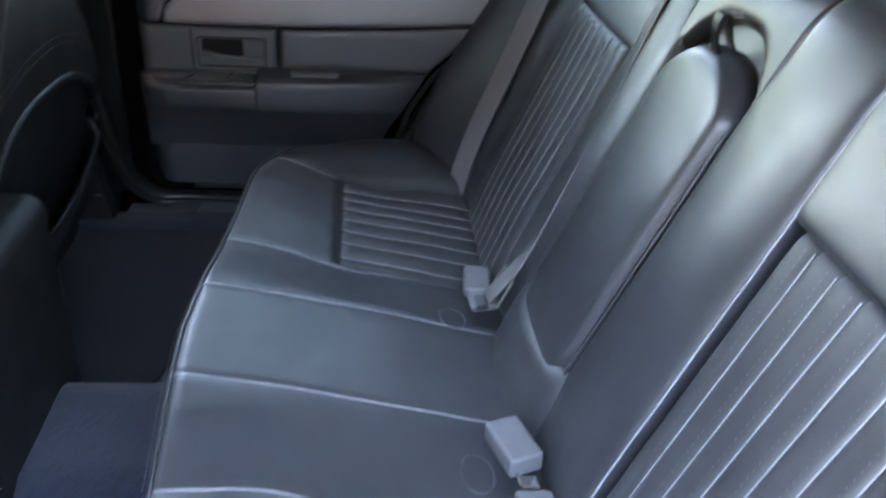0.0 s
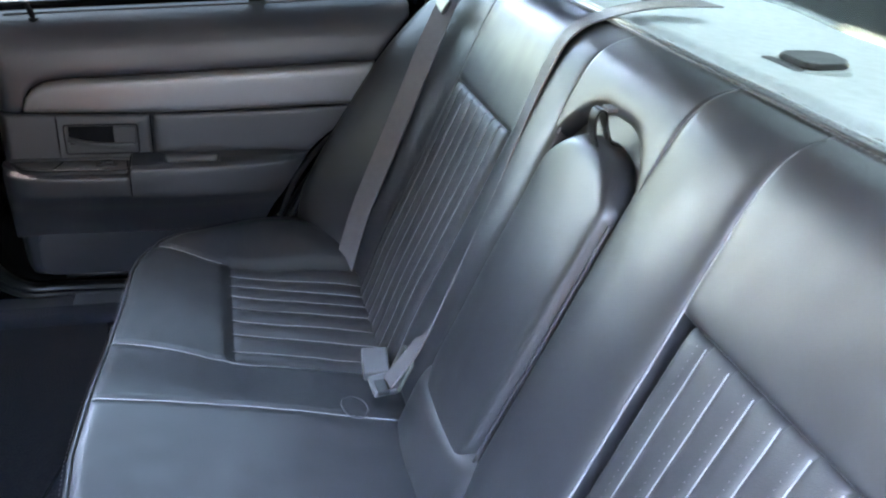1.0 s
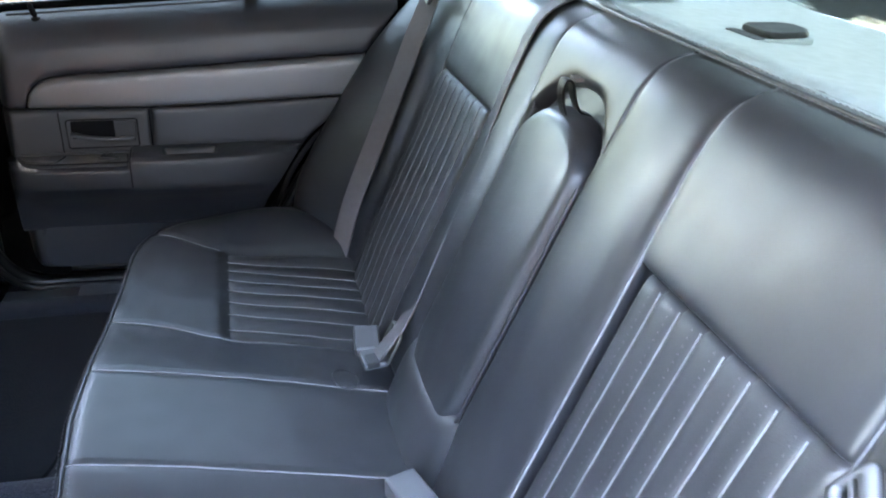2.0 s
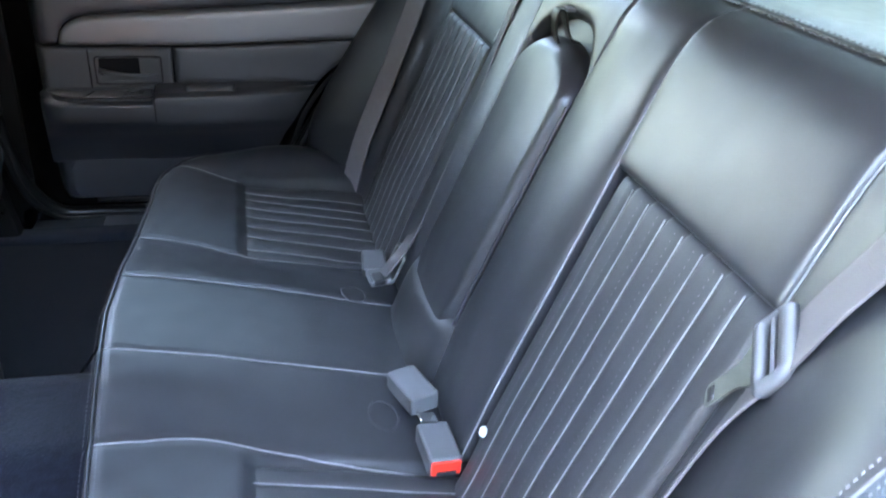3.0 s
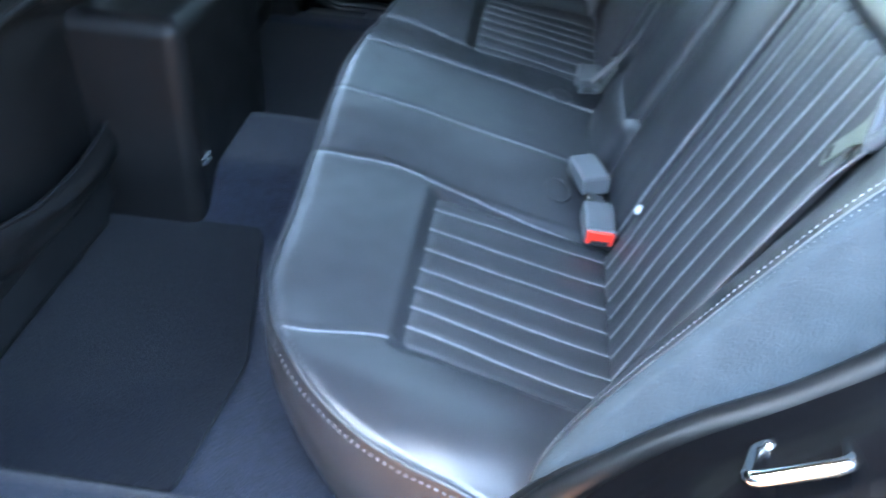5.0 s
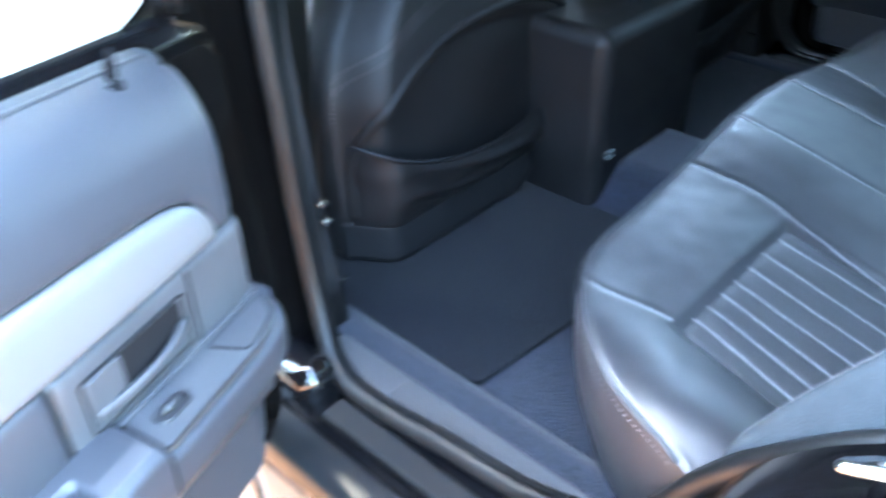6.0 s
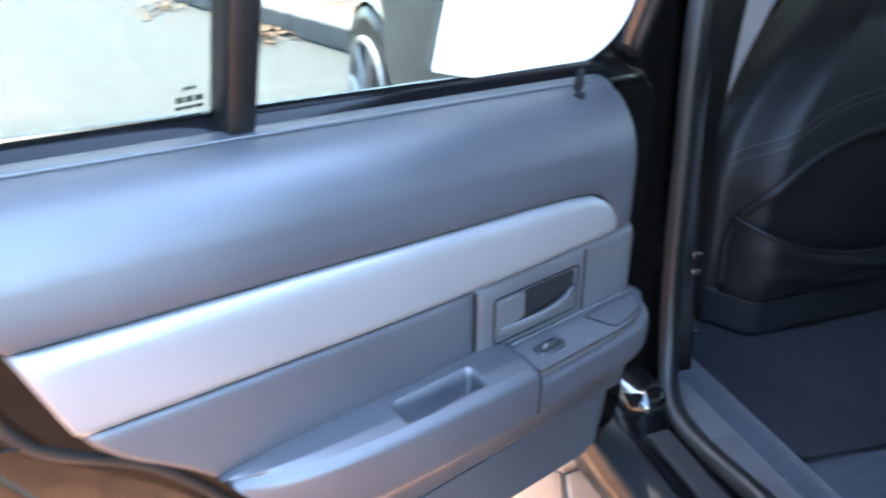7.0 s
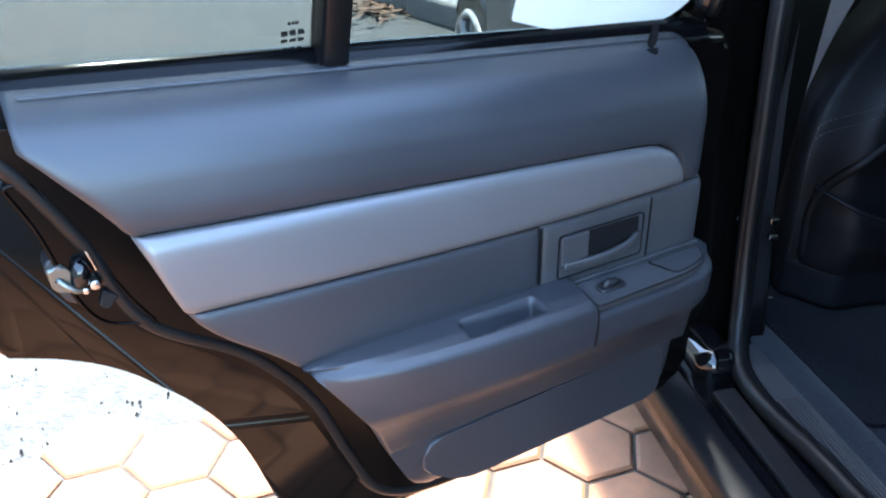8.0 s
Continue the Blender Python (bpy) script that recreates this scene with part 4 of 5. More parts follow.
    switch = add("window_switch", slab([(a, s * b) for a, b in bez], 0.619, 0.6245, "z", 0.002), PLASTIC_DARK, label="black window switch")
    add("rocker", tube([P(0.266, 0.196, 0.6245), P(0.272, 0.196, 0.628), P(0.278, 0.196, 0.6255), P(0.284, 0.196, 0.628), P(0.290, 0.196, 0.6245)], [0.003, 0.0045, 0.004, 0.0045, 0.003], 10), PLASTIC_DARK, switch)
    # inside handle in its bezel
    ring = rounded([(0.205, 0.634), (0.338, 0.634), (0.338, 0.692), (0.205, 0.692)], 0.006, 4)
    hole = rounded([(0.212, 0.641), (0.331, 0.641), (0.331, 0.686), (0.212, 0.686)], 0.005, 4)
    bm = bmesh.new()
    n = len(ring)
    lay = [[bm.verts.new(P(a, v, z)) for a, z in o] for o, v in ((ring, 0.160), (ring, 0.1664), (hole, 0.1664), (hole, 0.1645))]
    for A, B in zip(lay, lay[1:]):
        for i in range(n):
            bm.faces.new((A[i], A[(i + 1) % n], B[(i + 1) % n], B[i]))
    bm.faces.new(lay[3])
    handle = add("handle_bezel", bm, PLASTIC, smooth=False)
    # Flat dark plate proud of the bezel; the hollow's shade is its colour.
    add("recess_shade", plate(rounded([(0.213, 0.654), (0.296, 0.650), (0.296, 0.6895), (0.213, 0.6895)], 0.005, 3), 0.160, 0.1669), GAP, handle, smooth=False)
    lever = [P(0.331, 0.1675, 0.651), P(0.315, 0.170, 0.651), P(0.29, 0.1735, 0.652), P(0.26, 0.1755, 0.655), P(0.235, 0.174, 0.659), P(0.213, 0.168, 0.664)]
    add("lever", ribbon(spline(lever, 5), (0, 0, 1), 0.009, 0.007), PLASTIC, handle, "curved door pull lever")
    add("lever_pad", plate(rounded([(0.294, 0.650), (0.3345, 0.650), (0.3345, 0.6895), (0.294, 0.6895)], 0.004, 3), 0.163, 0.1692, 0.0015), PLASTIC, handle)
    add("bezel_gap", tube([P(a, 0.1664, z) for a, z in ring], 0.0013, 6, closed=True), GAP, handle)
    add("panel_joint", tube([P(0.1935, 0.1654, 0.606), P(0.1935, 0.1654, 0.708)], 0.0015, 6), GAP)
    add("panel_joint", tube([P(0.3629, 0.1642, 0.632), P(0.3629, 0.1642, along(TRIM_LOW, 0.363) - 0.005)], 0.0017, 6), GAP)
    # lock knob, waist rubber, glass, divider, frame
    knob = add("lock_knob", tube([P(0.174, 0.115, 0.868), P(0.172, 0.114, 0.884), P(0.1715, 0.114, 0.886), P(0.168, 0.113, 0.897), P(0.1675, 0.113, 0.898), P(0.165, 0.112, 0.906), P(0.164, 0.112, 0.909)], [0.0038, 0.0038, 0.0055, 0.0055, 0.0045, 0.0042, 0.002], 10), GAP)
    add("collar", tube([P(0.174, 0.117, 0.866), P(0.174, 0.115, 0.8815)], [0.011, 0.0095], 12), GAP, knob)
    add("waist_rubber", sheet(lambda a, b: P(lerp(0.05, 0.90, a), lerp(0.096, 0.072, b), 0.882 + 0.067 * (lerp(0.05, 0.90, a) - 0.187) + 0.025 * math.sin(b * 1.5)), 8, 8, (0, 0, -0.03)), SHADED_BLACK)
    add("pad_ridge", tube([P(0.12 + 0.74 * i / 20, 0.1035, 0.8895 + 0.066 * (0.74 * i / 20 - 0.08)) for i in range(21)], 0.0024, 6), VINYL)
    top = [(0.045, 0.90), (0.045, 1.02), (0.10, 1.20), (0.17, 1.315), (0.55, 1.335), (0.80, 1.27), (0.915, 1.00), (0.925, 0.90)]
    lean = lambda z: 0.068 + 0.30 * max(0, z - 0.90)
    glass_pts = [(0.06, 0.89), (0.06, 1.02), (0.115, 1.20), (0.18, 1.30), (0.55, 1.318), (0.785, 1.26), (0.895, 1.00), (0.905, 0.89)]
    bm = bmesh.new()
    va, vb = [bm.verts.new(P(u, lean(z), z)) for u, z in glass_pts], [bm.verts.new(P(u, lean(z) - 0.004, z)) for u, z in glass_pts]
    bm.faces.new(va), bm.faces.new(vb[::-1])
    for i in range(len(va)):
        bm.faces.new((va[i], va[(i + 1) % len(va)], vb[(i + 1) % len(va)], vb[i]))
    pane = add("window_glass", bm, DOOR_GLASS if near else TINT_GLASS, smooth=False, label="tinted window glass")
    etch = bmesh.new()
    for k, (w, h0) in enumerate(((0.010, 0.003), (0.022, 0.005), (0.022, 0.003), (0.018, 0.003), (0.014, 0.003))):
        for q in range(3):
            z = 0.962 - k * 0.0085
            box(0.612 - w / 2 + q * w / 2.6, 0.612 - w / 2 + q * w / 2.6 + w / 3.4, s * (lean(z) + 0.0006) - 0.0003, s * (lean(z) + 0.0006) + 0.0003, z - h0, z, bm=etch)
    if near:
        add("etched_mark", etch, PLASTIC_DARK, pane, "small etched bars on the glass")
    else:
        etch.free()
    frame_line = spline([P(u, lean(z), z) for u, z in top], 6)
    add("window_frame", tube(frame_line, 0.021, 8), BLACK_PAINT)
    add("window_rubber", tube([q + P(0, 0.018, 0) for q in frame_line], 0.010, 6), RUBBER)
    bm = bmesh.new()
    z0, z1 = 0.898, 1.31
    box(0, 1, 0, 1, 0, 1, bm=bm)
    for v in bm.verts:
        z = lerp(z0, z1, v.co.z)
        v.co = P(0.561 + 0.030 * v.co.x - 0.01 * (z - 0.9), lean(z) - 0.012 + 0.036 * v.co.y, z)
    bmesh.ops.bevel(bm, geom=list(bm.edges), offset=0.004, segments=2, affect="EDGES")
    add("window_divider", bm, RUBBER)
    if near:
        # latch on the rear edge
        latch = add("latch", plate(rounded([(0.826, 0.742), (0.862, 0.744), (0.876, 0.790), (0.846, 0.803)], 0.010, 4), 0.088, 0.1165, 0.003), PLASTIC_DARK, label="door latch with worn steel claws")
        add("latch_plate", plate(rounded([(0.852, 0.756), (0.871, 0.764), (0.874, 0.786), (0.860, 0.788), (0.850, 0.772)], 0.004, 3), 0.112, 0.1225, 0.003), STEEL, latch, "worn steel plate")
        add("latch_drum", tube([P(0.845, 0.117, 0.790), P(0.846, 0.121, 0.778), P(0.848, 0.121, 0.768), P(0.849, 0.117, 0.764)], [0.006, 0.009, 0.009, 0.006], 14), GLOSS_PAINT, latch)
        add("latch_rod", tube([P(0.838, 0.122, 0.796), P(0.833, 0.123, 0.776)], 0.0014, 8), CHROME, latch)
        add("latch_claw", tube(spline([P(0.866, 0.122, 0.775), P(0.860, 0.126, 0.768), P(0.853, 0.126, 0.762), P(0.848, 0.122, 0.760)], 5), 0.003, 8), STEEL, latch)
        for pa, pb, pr in ((0.8455, 0.7585, 0.0036), (0.837, 0.7620, 0.0055)):
            add("latch_pin", tube([P(pa, 0.112, pb), P(pa, 0.1245, pb), P(pa, 0.1260, pb)], [pr, pr, pr * 0.6], 12), CHROME, latch)
        add("latch_switch", plate(rounded([(0.818, 0.744), (0.830, 0.732), (0.838, 0.738), (0.832, 0.754)], 0.003, 3), 0.112, 0.1225, 0.002), SATIN_BLACK, latch)
        flange = rounded([(0.889, 0.866), (0.872, 0.825), (0.856, 0.752), (0.839, 0.716), (0.79, 0.703), (0.806, 0.728), (0.838, 0.80), (0.868, 0.868)], [0.005, 0.03, 0.03, 0.02, 0.008, 0.02, 0.03, 0.005], 5)
        add("latch_flange", plate(flange, 0.10, 0.1175, 0.002), DOOR_PAINT)
        add("flange_lip", tube([P(a, 0.1175, b) for a, b in flange], 0.0022, 6, closed=True), DOOR_PAINT)
    return door


near_door = rear_door("rear_door", True)
far_door = rear_door("rear_door", False)
# sheet of paper held against the open door's window
bm = bmesh.new()
edge = rounded([(0.356, 1.16), (0.356, 0.930), (0.295, 0.911), (0.203, 0.896), (0.120, 0.897), (0.076, 0.920), (0.058, 0.965), (0.10, 1.16)], [0.002, 0.004, 0.05, 0.05, 0.04, 0.03, 0.03, 0.002], 5)
paper_at = pose(HINGE[0], HINGE[1], 0, 0, 0, -OPEN)
front, rear = ([bm.verts.new(paper_at @ Vector((u, 0.0735 + 0.30 * max(0, z - 0.90) + d, z))) for u, z in edge] for d in (0.0, -0.0012))
bm.faces.new(front), bm.faces.new(rear[::-1])
for i in range(len(edge)):
    bm.faces.new((front[i], front[(i + 1) % len(edge)], rear[(i + 1) % len(edge)], rear[i]))
tagged(part("paper_sheet", bm, PAPER, smooth=False), "plain white paper sheet on the open door's window", "paper")


# ---- belts and buckles ----
def buckle(at, turn, red):
    b = thing("belt_buckle", "grey seat belt buckle with red press button lying on seat" if red else "grey plastic seat belt buckle lying on the seat", "buckle", group="belt buckles", m=at @ pose(0, 0, 0, 0, 0, turn))
    part("buckle_body", box(-0.037, 0.037, -0.022, 0.022, 0.0, 0.029, 0.005), WEBBING_HARD, b)
    if red:
        part("release_button", box(-0.0395, -0.034, -0.0195, 0.0195, 0.004, 0.0255, 0.002), RED, b, "red release button")
        part("slot", box(-0.0402, -0.0390, -0.013, 0.013, 0.005, 0.011, 0.0004), PLASTIC_DARK, b)
    return b


def on_cushion(x, y, lift=0.0, rx=0, ry=0, rz=0):
    return pose(x, y, cushion_top(x, y) + lift, rx, ry + 12.4, rz)


# the middle buckle and the red one, both by the near panel, and the far one with its tongue in
stalk_a = buckle(on_cushion(0.397, 0.806, 0.012, 0, -14, 0), 108, False)
stalk_b = buckle(on_cushion(0.411, 0.704, 0.003, 0, -10, 0), 93, True)
link = thing("buckle_link", "bright metal link between two belt buckles", "belt link")
link.matrix_world = on_cushion(0.407, 0.756, 0.020, 0, 0, 8)
part("link_plate", box(-0.013, 0.013, -0.010, 0.010, 0, 0.004, 0.0015), CHROME, link)
part("link_loop", tube(spline([(-0.012, -0.01, 0.004), (-0.014, 0, 0.007), (-0.012, 0.01, 0.004)], 5), 0.002, 6), CHROME, link)
far_buckle = buckle(on_cushion(0.405, 1.215, 0.006, 0, -14, 0), 84, False)
# oval slots in the cushion where the stalks come up
for y in (0.790, 1.110):
    bm = bmesh.new()
    c = [(0.352 + 0.020 * math.cos(a), y - 0.012 + 0.028 * math.sin(a)) for a in (2 * math.pi * k / 24 for k in range(24))]
    tube([(p[0], p[1], cushion_top(*p) + 0.0008) for p in c], 0.0016, 6, bm, True)
    hub = bm.verts.new((0.352, y - 0.012, cushion_top(0.352, y - 0.012) + 0.001))
    rim_v = [bm.verts.new((p[0], p[1], cushion_top(*p) + 0.001)) for p in c]
    for i in range(24):
        bm.faces.new((rim_v[i], rim_v[(i + 1) % 24], hub))
    part("stalk_slot", bm, LEATHER, cushion)
tip = thing("belt_tongue", "metal seat belt tongue pushed into the far buckle", "belt tongue", group="belt tongues", m=on_cushion(0.412, 1.140, 0.020, 0, -16, 4))
part("tongue_frame", box(-0.030, 0.012, -0.026, 0.022, 0, 0.012, 0.005), WEBBING_HARD, tip)
part("tongue_slot", box(-0.024, -0.004, -0.027, 0.004, 0.0035, 0.014, 0.002), PLASTIC_DARK, tip)
part("belt_loop", tube(rounded([(0.008, -0.026, 0.006), (0.010, 0.026, 0.006), (0.034, 0.026, 0.052), (0.032, -0.026, 0.052)], 0.008, 4), 0.0032, 8, closed=True), STEEL, tip, "worn steel belt loop")
slot_pin = thing("panel_button", "small white plastic button on the pleated backrest panel", "button")
slot_pin.matrix_world = pose(back_face(0.655, 0.512) - 0.009, 0.655, 0.512, 0, -65, 0)
bm = bmesh.new()
bmesh.ops.create_cone(bm, cap_ends=True, segments=20, radius1=0.0075, radius2=0.006, depth=0.005)
bmesh.ops.bevel(bm, geom=[e for e in bm.edges if abs(e.verts[0].co.z - e.verts[1].co.z) < 1e-6], offset=0.001, segments=2, affect="EDGES")
part("button_disc", bm, WHITE_DOT, slot_pin)


def belt(name, words, pts, widths, width=0.047):
    b = thing(name, words, "seat belt", group="rear seat belts")
    line, across = spline(pts, 8), [Vector(w) for w in spline(widths, 8)]
    part("webbing", ribbon(line, across, width, 0.0022), WEBBING, b)
    for k in (-1, 1):
        edge = []
        for i, p in enumerate(line):
            d = (line[min(i + 1, len(line) - 1)] - line[max(i - 1, 0)]).normalized()
            q = (across[i] - d * across[i].dot(d)).normalized()
            edge.append(p + q * k * (width / 2 - 0.001))
        part("selvedge", tube(edge, 0.0016, 6), WEBBING, b)
    return b


def over_back(y, z, off=0.006):
    return Vector((back_face(y, z) - off, y, z))


near_belt = belt("seat_belt", "grey seat belt webbing hanging down beside the wing of the seat",
                 [over_back(0.378, 0.455, 0.002), over_back(0.374, 0.55, 0.002), over_back(0.370, 0.66, 0.003), over_back(0.364, 0.75, 0.003), over_back(0.350, 0.82, 0.003), over_back(0.320, 0.90, 0.012), over_back(0.285, 0.975, 0.028), Vector((0.70, 0.245, 1.045)), Vector((0.80, 0.20, 1.12))],
                 [(1.1, 1, 0.0)] * 4 + [(0.45, 0.9, -0.05)] * 3 + [(0.5, 0.8, 0), (0.5, 0.8, 0)])
tongue = thing("belt_tongue", "grey belt tongue with bright metal blade on the hanging belt", "belt tongue", group="belt tongues")
ax, ay = Vector((0.399, 0.231, 0.887)), Vector((-0.085, 0.973, -0.216))
ax, ay = (ax * 0.866 + ay * 0.5).normalized(), (ay * 0.866 - ax * 0.5).normalized()
az = ax.cross(ay).normalized()
tongue.matrix_world = Matrix.Translation(Vector((0.5815, 0.3507, 0.8247)) + az * 0.004) @ Matrix((ax, ay, az)).transposed().to_4x4()


def sheared(outline):
    return [(a - 0.45 * b, b) for a, b in outline]


ringp = sheared(rounded([(-0.030, -0.019), (0.030, -0.019), (0.030, 0.018), (-0.030, 0.018)], [0.012, 0.006, 0.004, 0.012], 5))
holep = sheared(rounded([(-0.020, -0.009), (0.026, -0.009), (0.026, 0.008), (-0.020, 0.008)], 0.003, 5))
holep = [holep[int(i * len(holep) / len(ringp))] for i in range(len(ringp))]
bm = bmesh.new()
lay = [[bm.verts.new((a, b, h)) for a, b in o] for o, h in ((holep, -0.002), (ringp, 0.0), (ringp, 0.008), (holep, 0.011))]
for A, B in zip(lay, lay[1:] + lay[:1]):
    for i in range(len(A)):
        bm.faces.new((A[i], A[(i + 1) % len(A)], B[(i + 1) % len(A)], B[i]))
part("tongue_frame", bm, WEBBING_HARD, tongue)
part("slide_bar", slab(sheared([(-0.018, -0.003), (0.026, -0.003), (0.026, 0.001), (-0.018, 0.001)]), 0.001, 0.008, "z", 0.001), WEBBING_HARD, tongue)
blade = sheared(rounded([(0.022, 0.016), (0.009, 0.030), (0.009, 0.066), (-0.009, 0.068), (-0.009, 0.034), (-0.018, 0.016)], [0.004, 0.008, 0.004, 0.004, 0.004, 0.001], 4))
part("tongue_blade", slab(blade, 0.003, 0.0058, "z", 0.0008), STEEL, tongue, "bright metal blade")
part("blade_window", slab(sheared([(0.006, 0.057), (0.006, 0.064), (-0.006, 0.064), (-0.006, 0.057)]), 0.0024, 0.0064, "z"), PLASTIC_DARK, tongue)

far_belt = belt("seat_belt", "grey seat belt webbing lying flat against the seat wing",
                [over_back(1.575, 0.43, 0.012), over_back(1.580, 0.55, 0.013), over_back(1.588, 0.68, 0.014), over_back(1.597, 0.80, 0.016), over_back(1.608, 0.90, 0.022), over_back(1.622, 0.97, 0.03), Vector((0.70, 1.65, 1.05)), Vector((0.80, 1.70, 1.12))],
                [(0.6, -0.8, 0.0)] * 5 + [(0.5, -0.8, 0)] * 3)
far_tongue = thing("belt_tongue", "black seat belt tongue high on the far belt", "belt tongue", group="belt tongues")
far_tongue.matrix_world = Matrix.Translation(over_back(1.612, 0.950, 0.034)) @ pose(0, 0, 0, 0, -62, 0) @ pose(0, 0, 0, 0, 0, 84)
part("tongue_frame", box(-0.032, 0.032, -0.014, 0.014, 0, 0.009, 0.004), PLASTIC_DARK, far_tongue)
part("tongue_blade", slab([(-0.011, -0.012), (0.011, -0.012), (0.010, -0.05), (-0.010, -0.05)], 0.003, 0.006, "z", 0.0006), CHROME, far_tongue)
mid_belt = belt("seat_belt", "grey middle seat belt webbing running down beside the armrest",
                [Vector((0.93, 1.28, 1.02)), Vector((0.82, 1.235, 1.026)), Vector((0.728, 1.20, 1.020)), over_back(1.187, 0.995, 0.012), over_back(1.178, 0.93, 0.011), over_back(1.165, 0.80, 0.0105), over_back(1.152, 0.66, 0.0105), over_back(1.138, 0.54, 0.012), Vector((0.405, 1.118, 0.475))],
                [(0.2, 1, 0)] * 9)

# ---- floor mat ----
mat_o = rounded([(-0.34, 0.262), (-0.065, 0.262), (-0.045, 0.48), (-0.12, 0.80), (-0.62, 0.80), (-0.62, 0.28)], [0.02, 0.012, 0.02, 0.05, 0.03, 0.03], 6)
bm = slab(mat_o, 0.297, 0.3055, "z", 0.003)
tagged(part("floor_mat", bm, MAT_CARPET), "dark carpet mat on the rear floor", "floor mat")
mat_f = [(x, 1.9 - y) for x, y in mat_o][::-1]
tagged(part("floor_mat", slab(mat_f, 0.297, 0.3055, "z", 0.003), MAT_CARPET), "dark carpet mat on the rear floor", "floor mat")


# ---- front seats, seen from behind ----
def front_seat(y0, k0, words, back=0.0, lift=0.0, recline=0.0):
    """k0: 1 where the middle of the car lies towards +y; back, lift: how far it is moved; recline: degrees."""
    m = pose(back, 0, lift) @ pose(-0.37, 0, 0.5) @ pose(0, 0, 0, 0, recline, 0) @ pose(0.37, 0, -0.5)
    st = thing("front_seat", words, "car seat", group="front seats", m=m)
    OUTER = [(0.315, 0.300), (0.40, 0.302), (0.58, 0.302), (0.66, 0.285), (0.72, 0.250), (0.77, 0.205), (0.81, 0.162), (0.85, 0.115), (0.88, 0.07), (0.902, 0.03)]
    INNER = [(0.315, 0.098), (0.34, 0.125), (0.40, 0.205), (0.46, 0.268), (0.52, 0.298), (0.60, 0.302), (0.66, 0.285), (0.72, 0.250), (0.77, 0.205), (0.81, 0.162), (0.85, 0.115), (0.88, 0.07), (0.902, 0.03)]

    def half(a, z):
        return along(INNER if a * k0 > 0 else OUTER, z)

    def face(y, z):
        a = min(1.0, abs(y - y0) / max(0.03, half(y - y0, max(z, 0.5))))
        x = along([(0.31, -0.372), (0.45, -0.362), (0.60, -0.365), (0.72, -0.385), (0.80, -0.405), (0.86, -0.43), (0.902, -0.48)], z)
        return x - 0.075 * smooth(a, 0.74, 1.0) ** 1.6 + 0.0015 * noise.noise(Vector((y * 12, z * 12, 5)))

    def inside(y, z):
        """How far a spot lies within the sunk back panel, 0 to 1."""
        top = 0.688 - 0.105 * (abs(y - y0) / 0.268) ** 2.6
        return smooth(0.272 - abs(y - y0), 0.0, 0.02) * smooth(top - z, 0.0, 0.025)

    def shape(u, v):
        z = lerp(0.316, 0.902, v)
        a = u * 2 - 1
        y = y0 + a * half(a, z)
        return (face(y, z) - 0.016 * inside(y, z), y, z)
    part("back_cover", sheet(shape, 90, 80, (-0.10, 0, 0)), SHADED_TRIM, st, "black leather back cover")
    # roll and twin stitching round the sunk back panel
    rim_l = [(-0.280, 0.40), (-0.281, 0.50), (-0.255, 0.580), (-0.195, 0.632), (-0.12, 0.667), (-0.05, 0.684), (0.03, 0.690), (0.12, 0.686), (0.20, 0.664), (0.252, 0.612), (0.270, 0.54), (0.268, 0.47)]
    rim_s = [Vector((0, y0 + a * k0, z)) for a, z in rim_l]
    rim_s = [Vector((face(p.y, p.z), p.y, p.z)) for p in spline(rim_s, 12)]
    part("rim_piping", tube([p + Vector((-0.004, 0, 0)) for p in rim_s], 0.009, 8), SHADED_TRIM, st)

    def grown(q):
        out = []
        for p in rim_s:
            d = Vector((0, (p.y - y0) * 0.8, max(0.0, p.z - 0.50))).normalized() * q
            z = min(0.86, p.z + d.z)
            y = y0 + max(-half(-1, z) * 0.985, min(half(1, z) * 0.985, p.y - y0 + d.y))
            out.append(Vector((face(y, z) + 0.0012, y, z)))
        return out
    for q in (0.056, 0.068):
        part("rim_stitching", stitches(grown(q), (1, 0, 0), 0.0045, 0.0035, 0.0005), WEBBING, st)

    # map pocket: a sagging second skin with a piped upper edge, folds and a plain hem under it
    def pocket(u, v):
        a = u * 2 - 1
        y = y0 + k0 * a * lerp(0.284 if a < 0 else along(INNER, lerp(0.36, 0.52, v)) - 0.012, 0.284, v)
        top = 0.460 + 0.080 * a * a
        z = lerp(0.385, top, v)
        sag = 0.020 * math.sin(v * 2.6) * (1 - abs(a) ** 3)
        fold = 0.006 * math.sin(v * 11 + 5 * a + 2 * noise.noise(Vector((a * 2, v * 3, 1)))) * (1 - v) * v * 4 * (1 - abs(a))
        return (face(y, z) + 0.006 + sag + fold + 0.003 * noise.noise(Vector((y * 14, z * 30, 1))), y, z)
    pk = part("map_pocket", sheet(pocket, 60, 30, (-0.006, 0, 0)), SHADED_TRIM, st, "sagging leather map pocket")
    part("pocket_piping", tube([pocket(u / 40, 1.0) for u in range(41)], 0.0042, 8), SATIN_BLACK, pk)

    def hem(u, v):
        a = u * 2 - 1
        z = lerp(0.312, 0.388, v)
        y = y0 + k0 * a * (0.300 if a < 0 else lerp(0.092, 0.185, v))
        return (face(y, z) + 0.012 - 0.010 * v + 0.002 * noise.noise(Vector((y * 10, z * 10, 3))), y, z)
    part("back_hem", sheet(hem, 40, 8, (-0.012, 0, 0)), SATIN_BLACK, st, "plain charcoal hem under the pocket")
    part("seat_base", box(-0.95, -0.46, y0 - 0.26, y0 + 0.26, 0.34, 0.50, 0.05, 4), SHADED_TRIM, st)
